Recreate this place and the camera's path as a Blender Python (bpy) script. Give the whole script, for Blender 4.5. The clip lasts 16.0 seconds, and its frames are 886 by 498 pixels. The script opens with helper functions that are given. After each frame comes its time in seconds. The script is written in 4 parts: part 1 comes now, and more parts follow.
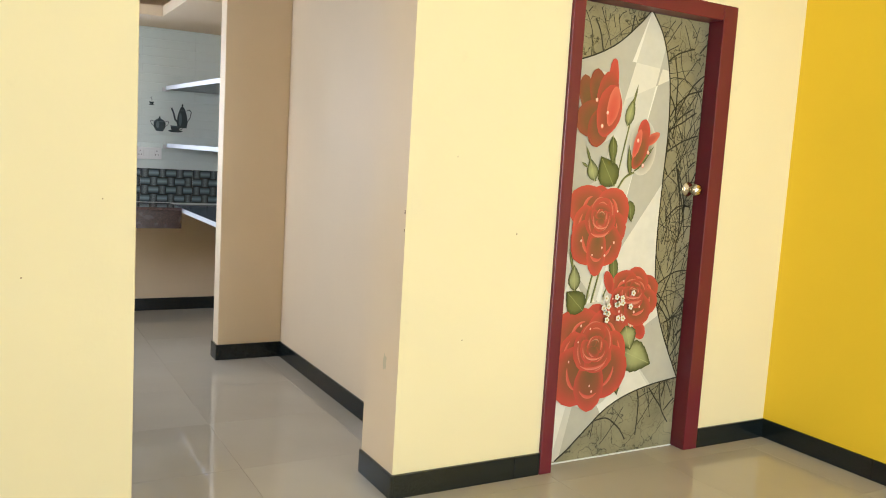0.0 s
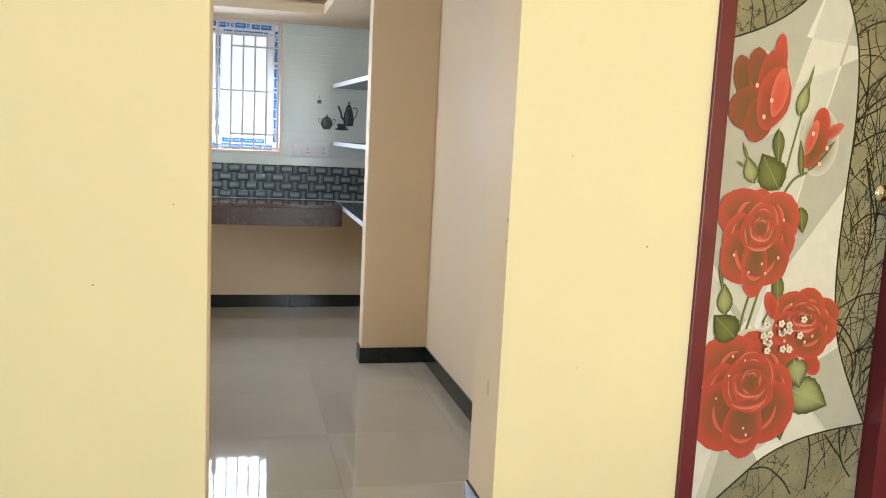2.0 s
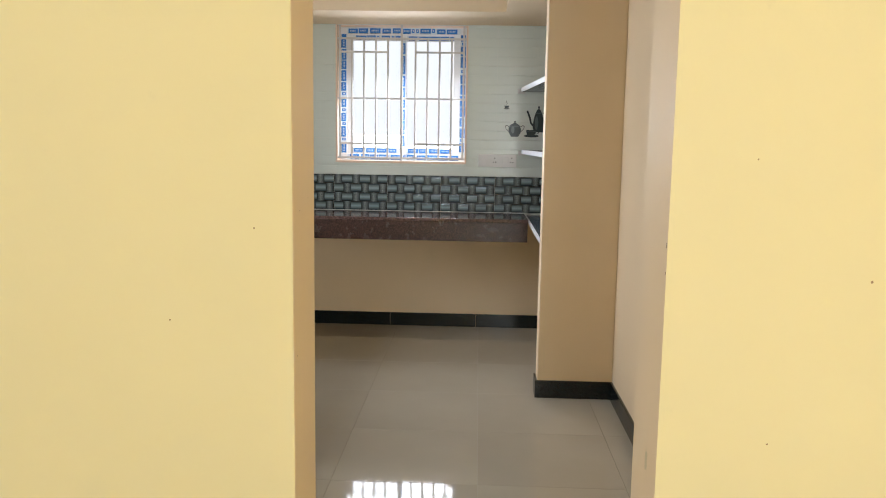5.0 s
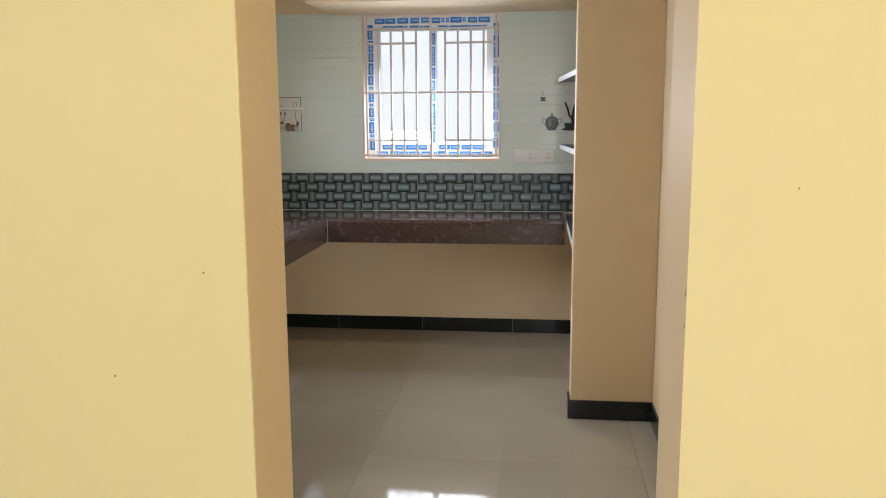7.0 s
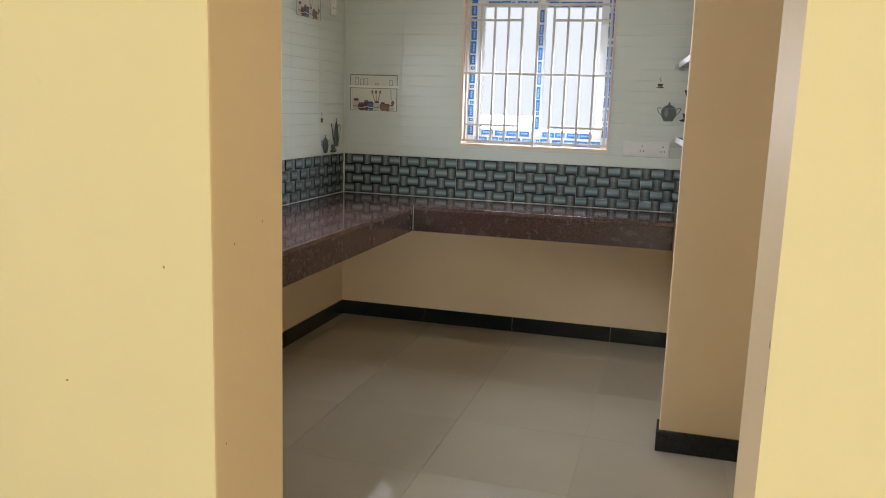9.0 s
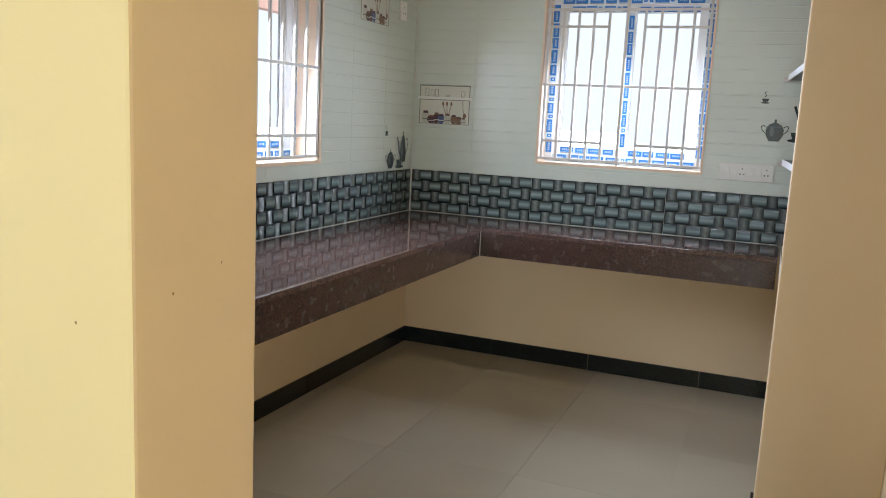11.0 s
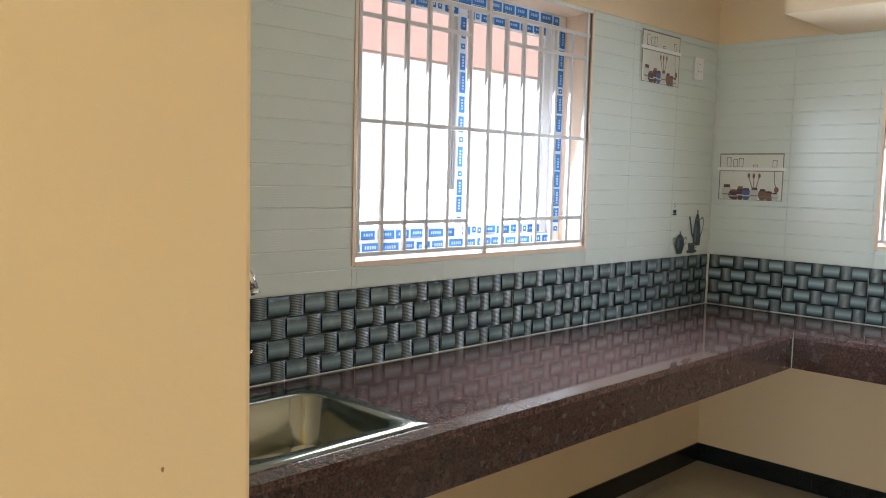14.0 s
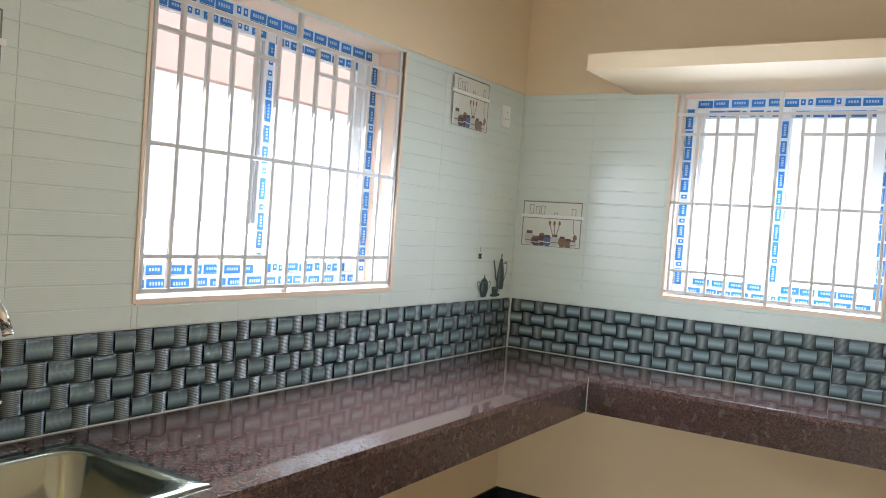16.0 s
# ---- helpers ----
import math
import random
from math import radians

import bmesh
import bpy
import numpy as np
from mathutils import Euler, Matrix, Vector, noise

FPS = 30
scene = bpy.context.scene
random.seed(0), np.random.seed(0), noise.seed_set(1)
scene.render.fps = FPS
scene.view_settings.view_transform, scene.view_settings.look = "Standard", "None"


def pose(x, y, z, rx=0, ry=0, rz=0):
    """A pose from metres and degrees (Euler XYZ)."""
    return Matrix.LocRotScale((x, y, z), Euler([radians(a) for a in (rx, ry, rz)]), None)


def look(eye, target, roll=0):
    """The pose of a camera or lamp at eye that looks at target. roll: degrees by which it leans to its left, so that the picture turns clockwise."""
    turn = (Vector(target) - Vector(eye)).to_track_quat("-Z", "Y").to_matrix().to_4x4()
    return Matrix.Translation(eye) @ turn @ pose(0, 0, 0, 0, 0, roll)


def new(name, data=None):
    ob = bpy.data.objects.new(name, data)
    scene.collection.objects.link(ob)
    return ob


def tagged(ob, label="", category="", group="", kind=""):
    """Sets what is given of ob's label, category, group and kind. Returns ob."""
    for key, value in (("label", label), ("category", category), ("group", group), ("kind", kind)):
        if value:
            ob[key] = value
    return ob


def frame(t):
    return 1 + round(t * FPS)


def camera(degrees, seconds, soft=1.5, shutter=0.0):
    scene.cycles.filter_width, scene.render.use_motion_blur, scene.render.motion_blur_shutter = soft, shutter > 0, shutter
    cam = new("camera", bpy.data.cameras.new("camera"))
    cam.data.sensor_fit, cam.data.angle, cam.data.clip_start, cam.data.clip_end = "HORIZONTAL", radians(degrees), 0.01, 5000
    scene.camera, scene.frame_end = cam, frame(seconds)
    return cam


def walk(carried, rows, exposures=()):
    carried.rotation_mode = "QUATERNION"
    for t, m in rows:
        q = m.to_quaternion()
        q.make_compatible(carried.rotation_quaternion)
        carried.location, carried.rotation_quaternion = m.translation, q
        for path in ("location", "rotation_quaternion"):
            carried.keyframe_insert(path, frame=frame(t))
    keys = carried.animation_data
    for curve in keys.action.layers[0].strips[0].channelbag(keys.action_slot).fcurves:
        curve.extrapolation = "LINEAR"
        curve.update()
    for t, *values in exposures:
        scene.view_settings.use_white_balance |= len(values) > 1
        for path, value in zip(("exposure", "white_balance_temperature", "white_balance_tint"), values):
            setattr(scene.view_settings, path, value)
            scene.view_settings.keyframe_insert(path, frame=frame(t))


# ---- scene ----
cam = camera(57.3, 16.0, soft=1.0)
PATH = [
    (0, (0.968, -6.653, 1.345), (1.943, -4.921, 1.12), 3.4),
    (0.5, (1.121, -6.604, 1.349), (2.005, -4.826, 1.109), 3.4),
    (1, (1.254, -6.583, 1.358), (2.024, -4.754, 1.101), 3.3),
    (1.5, (1.355, -6.533, 1.372), (1.977, -4.651, 1.102), 3.2),
    (2, (1.479, -6.456, 1.386), (1.964, -4.534, 1.117), 2.8),
    (2.5, (1.603, -6.402, 1.366), (1.968, -4.452, 1.112), 2.2),
    (3, (1.708, -6.362, 1.362), (1.926, -4.39, 1.112), 1.2),
    (3.5, (1.761, -6.306, 1.365), (1.85, -4.325, 1.11), 1.0),
    (4, (1.806, -6.193, 1.371), (1.831, -4.21, 1.111), 1.0),
    (4.5, (1.824, -6.071, 1.378), (1.823, -4.088, 1.116), 1.1),
    (5, (1.86, -5.959, 1.386), (1.778, -3.979, 1.119), 0.9),
    (5.2, (1.869, -5.933, 1.393), (1.76, -3.954, 1.123), 1.2),
    (7.5, (2.078, -5.494, 1.499), (1.797, -3.541, 1.175), -0.4),
    (8, (2.123, -5.368, 1.489), (1.755, -3.43, 1.156), 0.6),
    (8.5, (2.174, -5.243, 1.478), (1.711, -3.328, 1.133), 1.6),
    (9, (2.183, -5.166, 1.464), (1.649, -3.27, 1.116), 1.9),
    (11.3, (2.162, -4.628, 1.457), (1.35, -2.826, 1.151), 2.7),
    (11.5, (2.158, -4.577, 1.456), (1.293, -2.798, 1.163), 2.6),
    (12, (2.137, -4.455, 1.467), (1.15, -2.736, 1.2), 2.4),
    (12.5, (2.121, -4.334, 1.49), (1.039, -2.671, 1.236), 2.0),
    (13, (2.086, -4.207, 1.482), (0.888, -2.622, 1.26), 2.0),
    (13.5, (2.106, -4.11, 1.489), (0.769, -2.636, 1.294), 1.6),
    (14, (2.07, -4.016, 1.491), (0.651, -2.617, 1.316), 1.4),
    (14.5, (2.018, -3.933, 1.485), (0.596, -2.536, 1.327), 1.8),
    (15, (1.985, -3.928, 1.457), (0.66, -2.434, 1.341), 3.1),
    (15.5, (1.983, -3.912, 1.471), (0.794, -2.306, 1.389), 4.2),
    (16, (1.992, -3.904, 1.493), (0.933, -2.209, 1.432), 4.1),
]
walk(cam, [(t, look(eye, target, roll)) for t, eye, target, roll in PATH],
     exposures=[(0, 0.0, 5450, 9), (3, -0.18, 5500, 9), (5, -0.26, 6000, 9), (7.5, -0.36, 6000, 9), (9, -0.4, 6000, 9), (11.5, -0.16, 5600, 8), (13, -0.12, 5650, 8), (14, -0.06, 5650, 8), (15.5, 0.2, 5500, 7), (16, 0.26, 5500, 7)])

# ---- world and light ----
world = bpy.data.worlds.new("world")
scene.world = world
world.use_nodes = True
wn = world.node_tree.nodes
sky = wn.new("ShaderNodeTexSky")
sky.sky_type = "NISHITA"
sky.sun_disc = False
sky.sun_elevation = radians(60)
sky.sun_rotation = radians(90)
wn["Background"].inputs["Strength"].default_value = 0.1
world.node_tree.links.new(sky.outputs["Color"], wn["Background"].inputs["Color"])
sun = new("sun", bpy.data.lights.new("sun", "SUN"))
sun.data.energy, sun.data.angle, sun.data.color = 4.5, radians(0.5), (1.0, 0.95, 0.88)
sun.matrix_world = look((0, 0, 10), (-math.cos(radians(60)), 0, 10 - math.sin(radians(60))))


def stand_in_light(eye, target, w, h, power, colour):
    lamp = new("stand_in_light", bpy.data.lights.new("stand_in_light", "AREA"))
    lamp.data.shape, lamp.data.size, lamp.data.size_y = "RECTANGLE", w, h
    lamp.data.energy, lamp.data.color = power, colour
    lamp.matrix_world = look(eye, target)
    return lamp


stand_in_light((1.293, 0.09, 1.60), (1.293, -0.91, 1.24), 0.84, 0.66, 22, (0.95, 0.96, 1.0)).data.spread = radians(150)
stand_in_light((-0.09, -1.747, 1.63), (0.91, -1.747, 1.27), 1.14, 0.72, 33, (0.95, 0.96, 1.0)).data.spread = radians(150)
# Two lamps added in unseen hall openings, placed to brighten the hall.
stand_in_light((3.3, -8.65, 1.25), (3.1, -4, 1.2), 2.1, 2.2, 128, (1.0, 0.97, 0.88))
stand_in_light((-1.85, -6.2, 1.5), (1, -6.0, 1.3), 1.8, 1.4, 46, (1.0, 0.97, 0.90))


# ---- materials ----
def material(name, colour, rough=0.5, metal=0.0, var=0.06, scale=6.0, bump=0.0, bscale=60.0, spec=0.5, coat=0.0):
    """A principled surface with two scales of colour and gloss variation and a fine relief."""
    m = bpy.data.materials.new(name)
    m.use_nodes = True
    n, l = m.node_tree.nodes, m.node_tree.links
    b = n["Principled BSDF"]
    b.inputs["Roughness"].default_value = rough
    b.inputs["Metallic"].default_value = metal
    b.inputs["Specular IOR Level"].default_value = spec
    b.inputs["Coat Weight"].default_value = coat
    tc = n.new("ShaderNodeTexCoord")
    n1 = n.new("ShaderNodeTexNoise")
    n1.inputs["Scale"].default_value = scale
    n1.inputs["Detail"].default_value = 6
    l.new(tc.outputs["Object"], n1.inputs["Vector"])
    mix = n.new("ShaderNodeMix")
    mix.data_type = "RGBA"
    mix.inputs["A"].default_value = (*[max(0, c * (1 - var)) for c in colour], 1)
    mix.inputs["B"].default_value = (*[min(1, c * (1 + var)) for c in colour], 1)
    l.new(n1.outputs["Fac"], mix.inputs["Factor"])
    l.new(mix.outputs["Result"], b.inputs["Base Color"])
    rr = n.new("ShaderNodeMapRange")
    rr.inputs["To Min"].default_value = rough * 0.8
    rr.inputs["To Max"].default_value = min(1, rough * 1.25)
    l.new(n1.outputs["Fac"], rr.inputs["Value"])
    l.new(rr.outputs["Result"], b.inputs["Roughness"])
    if bump:
        n2 = n.new("ShaderNodeTexNoise")
        n2.inputs["Scale"].default_value = bscale
        n2.inputs["Detail"].default_value = 4
        l.new(tc.outputs["Object"], n2.inputs["Vector"])
        bp = n.new("ShaderNodeBump")
        bp.inputs["Strength"].default_value = bump
        bp.inputs["Distance"].default_value = 0.004
        l.new(n2.outputs["Fac"], bp.inputs["Height"])
        l.new(bp.outputs["Normal"], b.inputs["Normal"])
    return m


def paint(name, colour):
    """Distemper paint: faint roller relief, large soft patches and a few scuffs."""
    m = material(name, colour, 0.6, var=0.05, scale=1.7, bump=0.15, bscale=45, spec=0.3)
    n, l = m.node_tree.nodes, m.node_tree.links
    b = n["Principled BSDF"]
    src = b.inputs["Base Color"].links[0].from_socket
    tc = n.new("ShaderNodeTexCoord")
    v = n.new("ShaderNodeTexNoise")
    v.inputs["Scale"].default_value = 3.1
    v.inputs["Detail"].default_value = 9
    v.inputs["Roughness"].default_value = 0.7
    l.new(tc.outputs["Object"], v.inputs["Vector"])
    r = n.new("ShaderNodeValToRGB")
    r.color_ramp.elements[0].position, r.color_ramp.elements[1].position = 0.66, 0.80
    r.color_ramp.elements[1].color = (0.35, 0.35, 0.35, 1)
    l.new(v.outputs["Fac"], r.inputs["Fac"])
    mx = n.new("ShaderNodeMix")
    mx.data_type = "RGBA"
    mx.inputs["B"].default_value = (*[c * 0.72 for c in colour], 1)
    l.new(r.outputs["Color"], mx.inputs["Factor"])
    l.new(src, mx.inputs["A"])
    l.new(mx.outputs["Result"], b.inputs["Base Color"])
    return m


CREAM = paint("cream_paint", (0.81, 0.718, 0.43))
# The cream again, with the kitchen's warmer shade put into its colour.
CREAM_SHADE = paint("cream_paint_kitchen_shade", (0.80, 0.645, 0.43))
YELLOW = paint("yellow_paint", (0.88, 0.60, 0.012))
PINKISH = paint("window_reveal_paint", (0.82, 0.66, 0.52))
CEIL = paint("ceiling_paint", (0.80, 0.77, 0.70))
CORAL = paint("coral_paint", (0.93, 0.66, 0.58))
MAROON = material("maroon_enamel", (0.13, 0.012, 0.022), 0.32, var=0.15, scale=9, bump=0.05)
SKIRT = material("black_granite", (0.010, 0.014, 0.014), 0.16, var=0.4, scale=140, spec=0.45)
UPVC = material("white_upvc", (0.80, 0.82, 0.84), 0.3, var=0.02)
TAPE = material("blue_tape_print", (0.03, 0.20, 0.62), 0.35, var=0.12, scale=40)
TAPE_PALE = material("pale_tape_print", (0.45, 0.58, 0.75), 0.35, var=0.12, scale=40)
FILM = material("clear_film", (0.66, 0.76, 0.84), 0.3, var=0.10, scale=30)
GRILLE = material("white_enamel_iron", (0.64, 0.62, 0.60), 0.4, var=0.05, scale=30, bump=0.05)
STEEL = material("stainless_steel", (0.37, 0.38, 0.32), 0.15, 1.0, var=0.08, scale=25)
CHROME = material("chrome", (0.78, 0.78, 0.78), 0.1, 1.0, var=0.04)
BRASS = material("brushed_brass_steel", (0.70, 0.62, 0.45), 0.22, 1.0, var=0.08, scale=50)
SWITCH = material("white_switch_plastic", (0.82, 0.82, 0.80), 0.3, var=0.02)
DARK = material("dark_slot", (0.03, 0.03, 0.03), 0.5)
HOSE = material("braided_hose", (0.42, 0.33, 0.20), 0.4, 0.3, var=0.2, scale=200)
SHELFSTONE = material("dark_slate_shelf", (0.05, 0.06, 0.075), 0.22, var=0.3, scale=30)
SHELFEDGE = material("white_painted_edge", (0.76, 0.76, 0.78), 0.45, var=0.05, scale=20, bump=0.1)
GROUT = material("white_grout", (0.72, 0.74, 0.69), 0.8, var=0.1, scale=40)
FLOORJOINT = material("floor_grout", (0.36, 0.33, 0.28), 0.6, var=0.15, scale=30)
GROUND = material("pale_bounce_ground", (0.46, 0.41, 0.33), 0.9, var=0.3, scale=2, bump=0.4, bscale=20)


def granite():
    m = material("brown_granite", (0.105, 0.064, 0.056), 0.045, var=0.14, scale=22, spec=0.55)
    n, l = m.node_tree.nodes, m.node_tree.links
    b = n["Principled BSDF"]
    src = b.inputs["Base Color"].links[0].from_socket
    tc = n.new("ShaderNodeTexCoord")
    v = n.new("ShaderNodeTexVoronoi")
    v.inputs["Scale"].default_value = 170
    l.new(tc.outputs["Object"], v.inputs["Vector"])
    r = n.new("ShaderNodeValToRGB")
    e = r.color_ramp.elements
    e[0].color, e[1].color = (0.022, 0.016, 0.017, 1), (0.21, 0.125, 0.105, 1)
    e[0].position, e[1].position = 0.25, 0.85
    l.new(v.outputs["Color"], r.inputs["Fac"])
    mx = n.new("ShaderNodeMix")
    mx.data_type = "RGBA"
    mx.inputs["Factor"].default_value = 0.6
    l.new(src, mx.inputs["A"])
    l.new(r.outputs["Color"], mx.inputs["B"])
    l.new(mx.outputs["Result"], b.inputs["Base Color"])
    return m


GRANITE = granite()
# Apron copy of the granite: duller, with the front's shade in darker colours.
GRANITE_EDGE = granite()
GRANITE_EDGE.name = "brown_granite_shaded"
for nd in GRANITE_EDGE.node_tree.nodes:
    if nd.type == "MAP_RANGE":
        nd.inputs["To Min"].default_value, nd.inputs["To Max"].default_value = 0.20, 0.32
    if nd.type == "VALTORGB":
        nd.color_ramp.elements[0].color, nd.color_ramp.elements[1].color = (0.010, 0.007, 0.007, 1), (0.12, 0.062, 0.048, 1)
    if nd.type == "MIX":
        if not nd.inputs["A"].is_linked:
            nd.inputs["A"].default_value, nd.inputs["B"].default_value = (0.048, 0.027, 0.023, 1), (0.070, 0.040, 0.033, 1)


def vitrified():
    m = material("vitrified_floor_tile", (0.43, 0.39, 0.315), 0.045, var=0.10, scale=2.2, spec=0.34)
    n, l = m.node_tree.nodes, m.node_tree.links
    b = n["Principled BSDF"]
    src = b.inputs["Base Color"].links[0].from_socket
    oi = n.new("ShaderNodeObjectInfo")
    hs = n.new("ShaderNodeHueSaturation")
    mr = n.new("ShaderNodeMapRange")
    mr.inputs["To Min"].default_value, mr.inputs["To Max"].default_value = 0.95, 1.05
    l.new(oi.outputs["Random"], mr.inputs["Value"])
    l.new(mr.outputs["Result"], hs.inputs["Value"])
    l.new(src, hs.inputs["Color"])
    l.new(hs.outputs["Color"], b.inputs["Base Color"])
    return m


FLOORTILE = vitrified()


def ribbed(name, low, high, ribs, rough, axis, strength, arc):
    """A glazed cell: ribs along one direction of the cell's own UV, coloured from a dark rim to a light middle, partly
    print and partly the bulge's shade and highlight put into the colour.
    """
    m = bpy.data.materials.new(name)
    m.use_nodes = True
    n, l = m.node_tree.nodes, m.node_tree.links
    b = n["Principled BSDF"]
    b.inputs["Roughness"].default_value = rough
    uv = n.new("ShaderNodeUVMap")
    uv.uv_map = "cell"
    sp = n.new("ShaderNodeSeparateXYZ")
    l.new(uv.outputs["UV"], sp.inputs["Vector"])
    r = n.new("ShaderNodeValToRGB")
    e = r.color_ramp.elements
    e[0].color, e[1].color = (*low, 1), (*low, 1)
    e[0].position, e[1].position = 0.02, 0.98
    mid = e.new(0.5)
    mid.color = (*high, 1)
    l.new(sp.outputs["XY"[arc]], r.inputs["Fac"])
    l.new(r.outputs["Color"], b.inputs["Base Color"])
    mu = n.new("ShaderNodeMath")
    mu.operation = "MULTIPLY"
    mu.inputs[1].default_value = ribs * 2 * math.pi
    l.new(sp.outputs["XY"[axis]], mu.inputs[0])
    si = n.new("ShaderNodeMath")
    si.operation = "SINE"
    l.new(mu.outputs[0], si.inputs[0])
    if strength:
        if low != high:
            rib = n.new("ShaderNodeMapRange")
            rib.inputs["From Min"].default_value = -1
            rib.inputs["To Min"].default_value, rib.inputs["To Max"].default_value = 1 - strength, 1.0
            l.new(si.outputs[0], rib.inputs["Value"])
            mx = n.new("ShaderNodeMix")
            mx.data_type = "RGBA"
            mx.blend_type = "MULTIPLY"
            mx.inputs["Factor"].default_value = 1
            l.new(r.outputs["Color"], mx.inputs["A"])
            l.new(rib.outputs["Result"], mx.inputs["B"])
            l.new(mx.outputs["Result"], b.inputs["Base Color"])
        bp = n.new("ShaderNodeBump")
        bp.inputs["Strength"].default_value = 0.35 if low != high else 0.07
        bp.inputs["Distance"].default_value = 0.002
        l.new(si.outputs[0], bp.inputs["Height"])
        l.new(bp.outputs["Normal"], b.inputs["Normal"])
    return m


# These ramps hold the strands' rounded shading besides their printed tone.
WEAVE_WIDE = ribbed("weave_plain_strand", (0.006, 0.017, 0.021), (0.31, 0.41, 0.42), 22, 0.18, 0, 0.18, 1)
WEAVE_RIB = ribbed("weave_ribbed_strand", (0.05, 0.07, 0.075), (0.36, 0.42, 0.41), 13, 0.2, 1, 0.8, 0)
WEAVE_GAP = material("weave_dark_gap", (0.006, 0.010, 0.011), 0.25)
WHITE_FLAT = material("white_glazed_tile", (0.69, 0.75, 0.70), 0.12, var=0.03, scale=4)
WHITE_RIB = ribbed("white_ribbed_tile", (0.69, 0.75, 0.70), (0.69, 0.75, 0.70), 8, 0.14, 1, 0.6, 0)


def glass():
    m = bpy.data.materials.new("window_glass")
    m.use_nodes = True
    b = m.node_tree.nodes["Principled BSDF"]
    b.inputs["Transmission Weight"].default_value = 1
    b.inputs["Roughness"].default_value = 0.0
    b.inputs["IOR"].default_value = 1.1
    return m


GLASS = glass()


# Emissive sheet: overexposed daylight put into a ramp from pale green to white.
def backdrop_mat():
    m = bpy.data.materials.new("glowing_outdoors")
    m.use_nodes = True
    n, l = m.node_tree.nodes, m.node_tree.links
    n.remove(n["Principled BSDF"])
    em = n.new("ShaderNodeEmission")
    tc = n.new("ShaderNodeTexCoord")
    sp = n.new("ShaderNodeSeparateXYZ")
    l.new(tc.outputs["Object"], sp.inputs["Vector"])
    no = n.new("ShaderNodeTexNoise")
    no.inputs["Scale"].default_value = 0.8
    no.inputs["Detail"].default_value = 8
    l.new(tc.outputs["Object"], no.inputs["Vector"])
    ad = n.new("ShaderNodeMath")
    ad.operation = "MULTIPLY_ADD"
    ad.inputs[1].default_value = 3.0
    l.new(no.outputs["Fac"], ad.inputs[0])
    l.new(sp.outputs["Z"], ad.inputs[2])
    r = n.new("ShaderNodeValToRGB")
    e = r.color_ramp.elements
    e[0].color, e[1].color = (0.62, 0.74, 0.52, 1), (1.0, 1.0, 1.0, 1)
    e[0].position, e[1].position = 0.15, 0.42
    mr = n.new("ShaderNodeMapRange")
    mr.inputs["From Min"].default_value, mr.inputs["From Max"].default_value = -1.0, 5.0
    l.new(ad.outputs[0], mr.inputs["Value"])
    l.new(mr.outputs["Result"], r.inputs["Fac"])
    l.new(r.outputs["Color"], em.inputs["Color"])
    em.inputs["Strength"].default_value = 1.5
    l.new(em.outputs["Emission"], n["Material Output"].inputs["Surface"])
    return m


BACKDROP = backdrop_mat()


def plain(name, colour, rough=0.35):
    return material(name, colour, rough, var=0.08, scale=20)


# ---- mesh helpers ----
def box(bm, x0, x1, y0, y1, z0, z1, mi=0, bev=0.0):
    vs = [bm.verts.new((x, y, z)) for x in (x0, x1) for y in (y0, y1) for z in (z0, z1)]
    fs = []
    for q in ((0, 1, 3, 2), (4, 6, 7, 5), (0, 4, 5, 1), (2, 3, 7, 6), (0, 2, 6, 4), (1, 5, 7, 3)):
        f = bm.faces.new([vs[i] for i in q])
        f.material_index = mi
        fs.append(f)
    if bev:
        es = list({e for f in fs for e in f.edges})
        bmesh.ops.bevel(bm, geom=es, offset=bev, segments=2, affect="EDGES", profile=0.6)
    return fs


def make(name, bm, mats, parent=None, smooth=False):
    """An object out of bm, whose coordinates are the world's; as a part it is laid under its parent."""
    bmesh.ops.recalc_face_normals(bm, faces=bm.faces[:])
    if parent is not None:
        bmesh.ops.translate(bm, verts=bm.verts[:], vec=-parent.location)
    me = bpy.data.meshes.new(name)
    if smooth:
        for f in bm.faces:
            f.smooth = True
    bm.to_mesh(me)
    bm.free()
    for m in (mats if isinstance(mats, (list, tuple)) else [mats]):
        me.materials.append(m)
    ob = new(name, me)
    ob.parent = parent
    return ob


def base(name, x, y, z):
    e = new(name)
    e.empty_display_size = 0.1
    e.location = (x, y, z)
    return e


def boxes(name, mats, items, parent=None, bev=0.0):
    bm = bmesh.new()
    for it in items:
        box(bm, *it[:6], it[6] if len(it) > 6 else 0, bev)
    return make(name, bm, mats, parent)


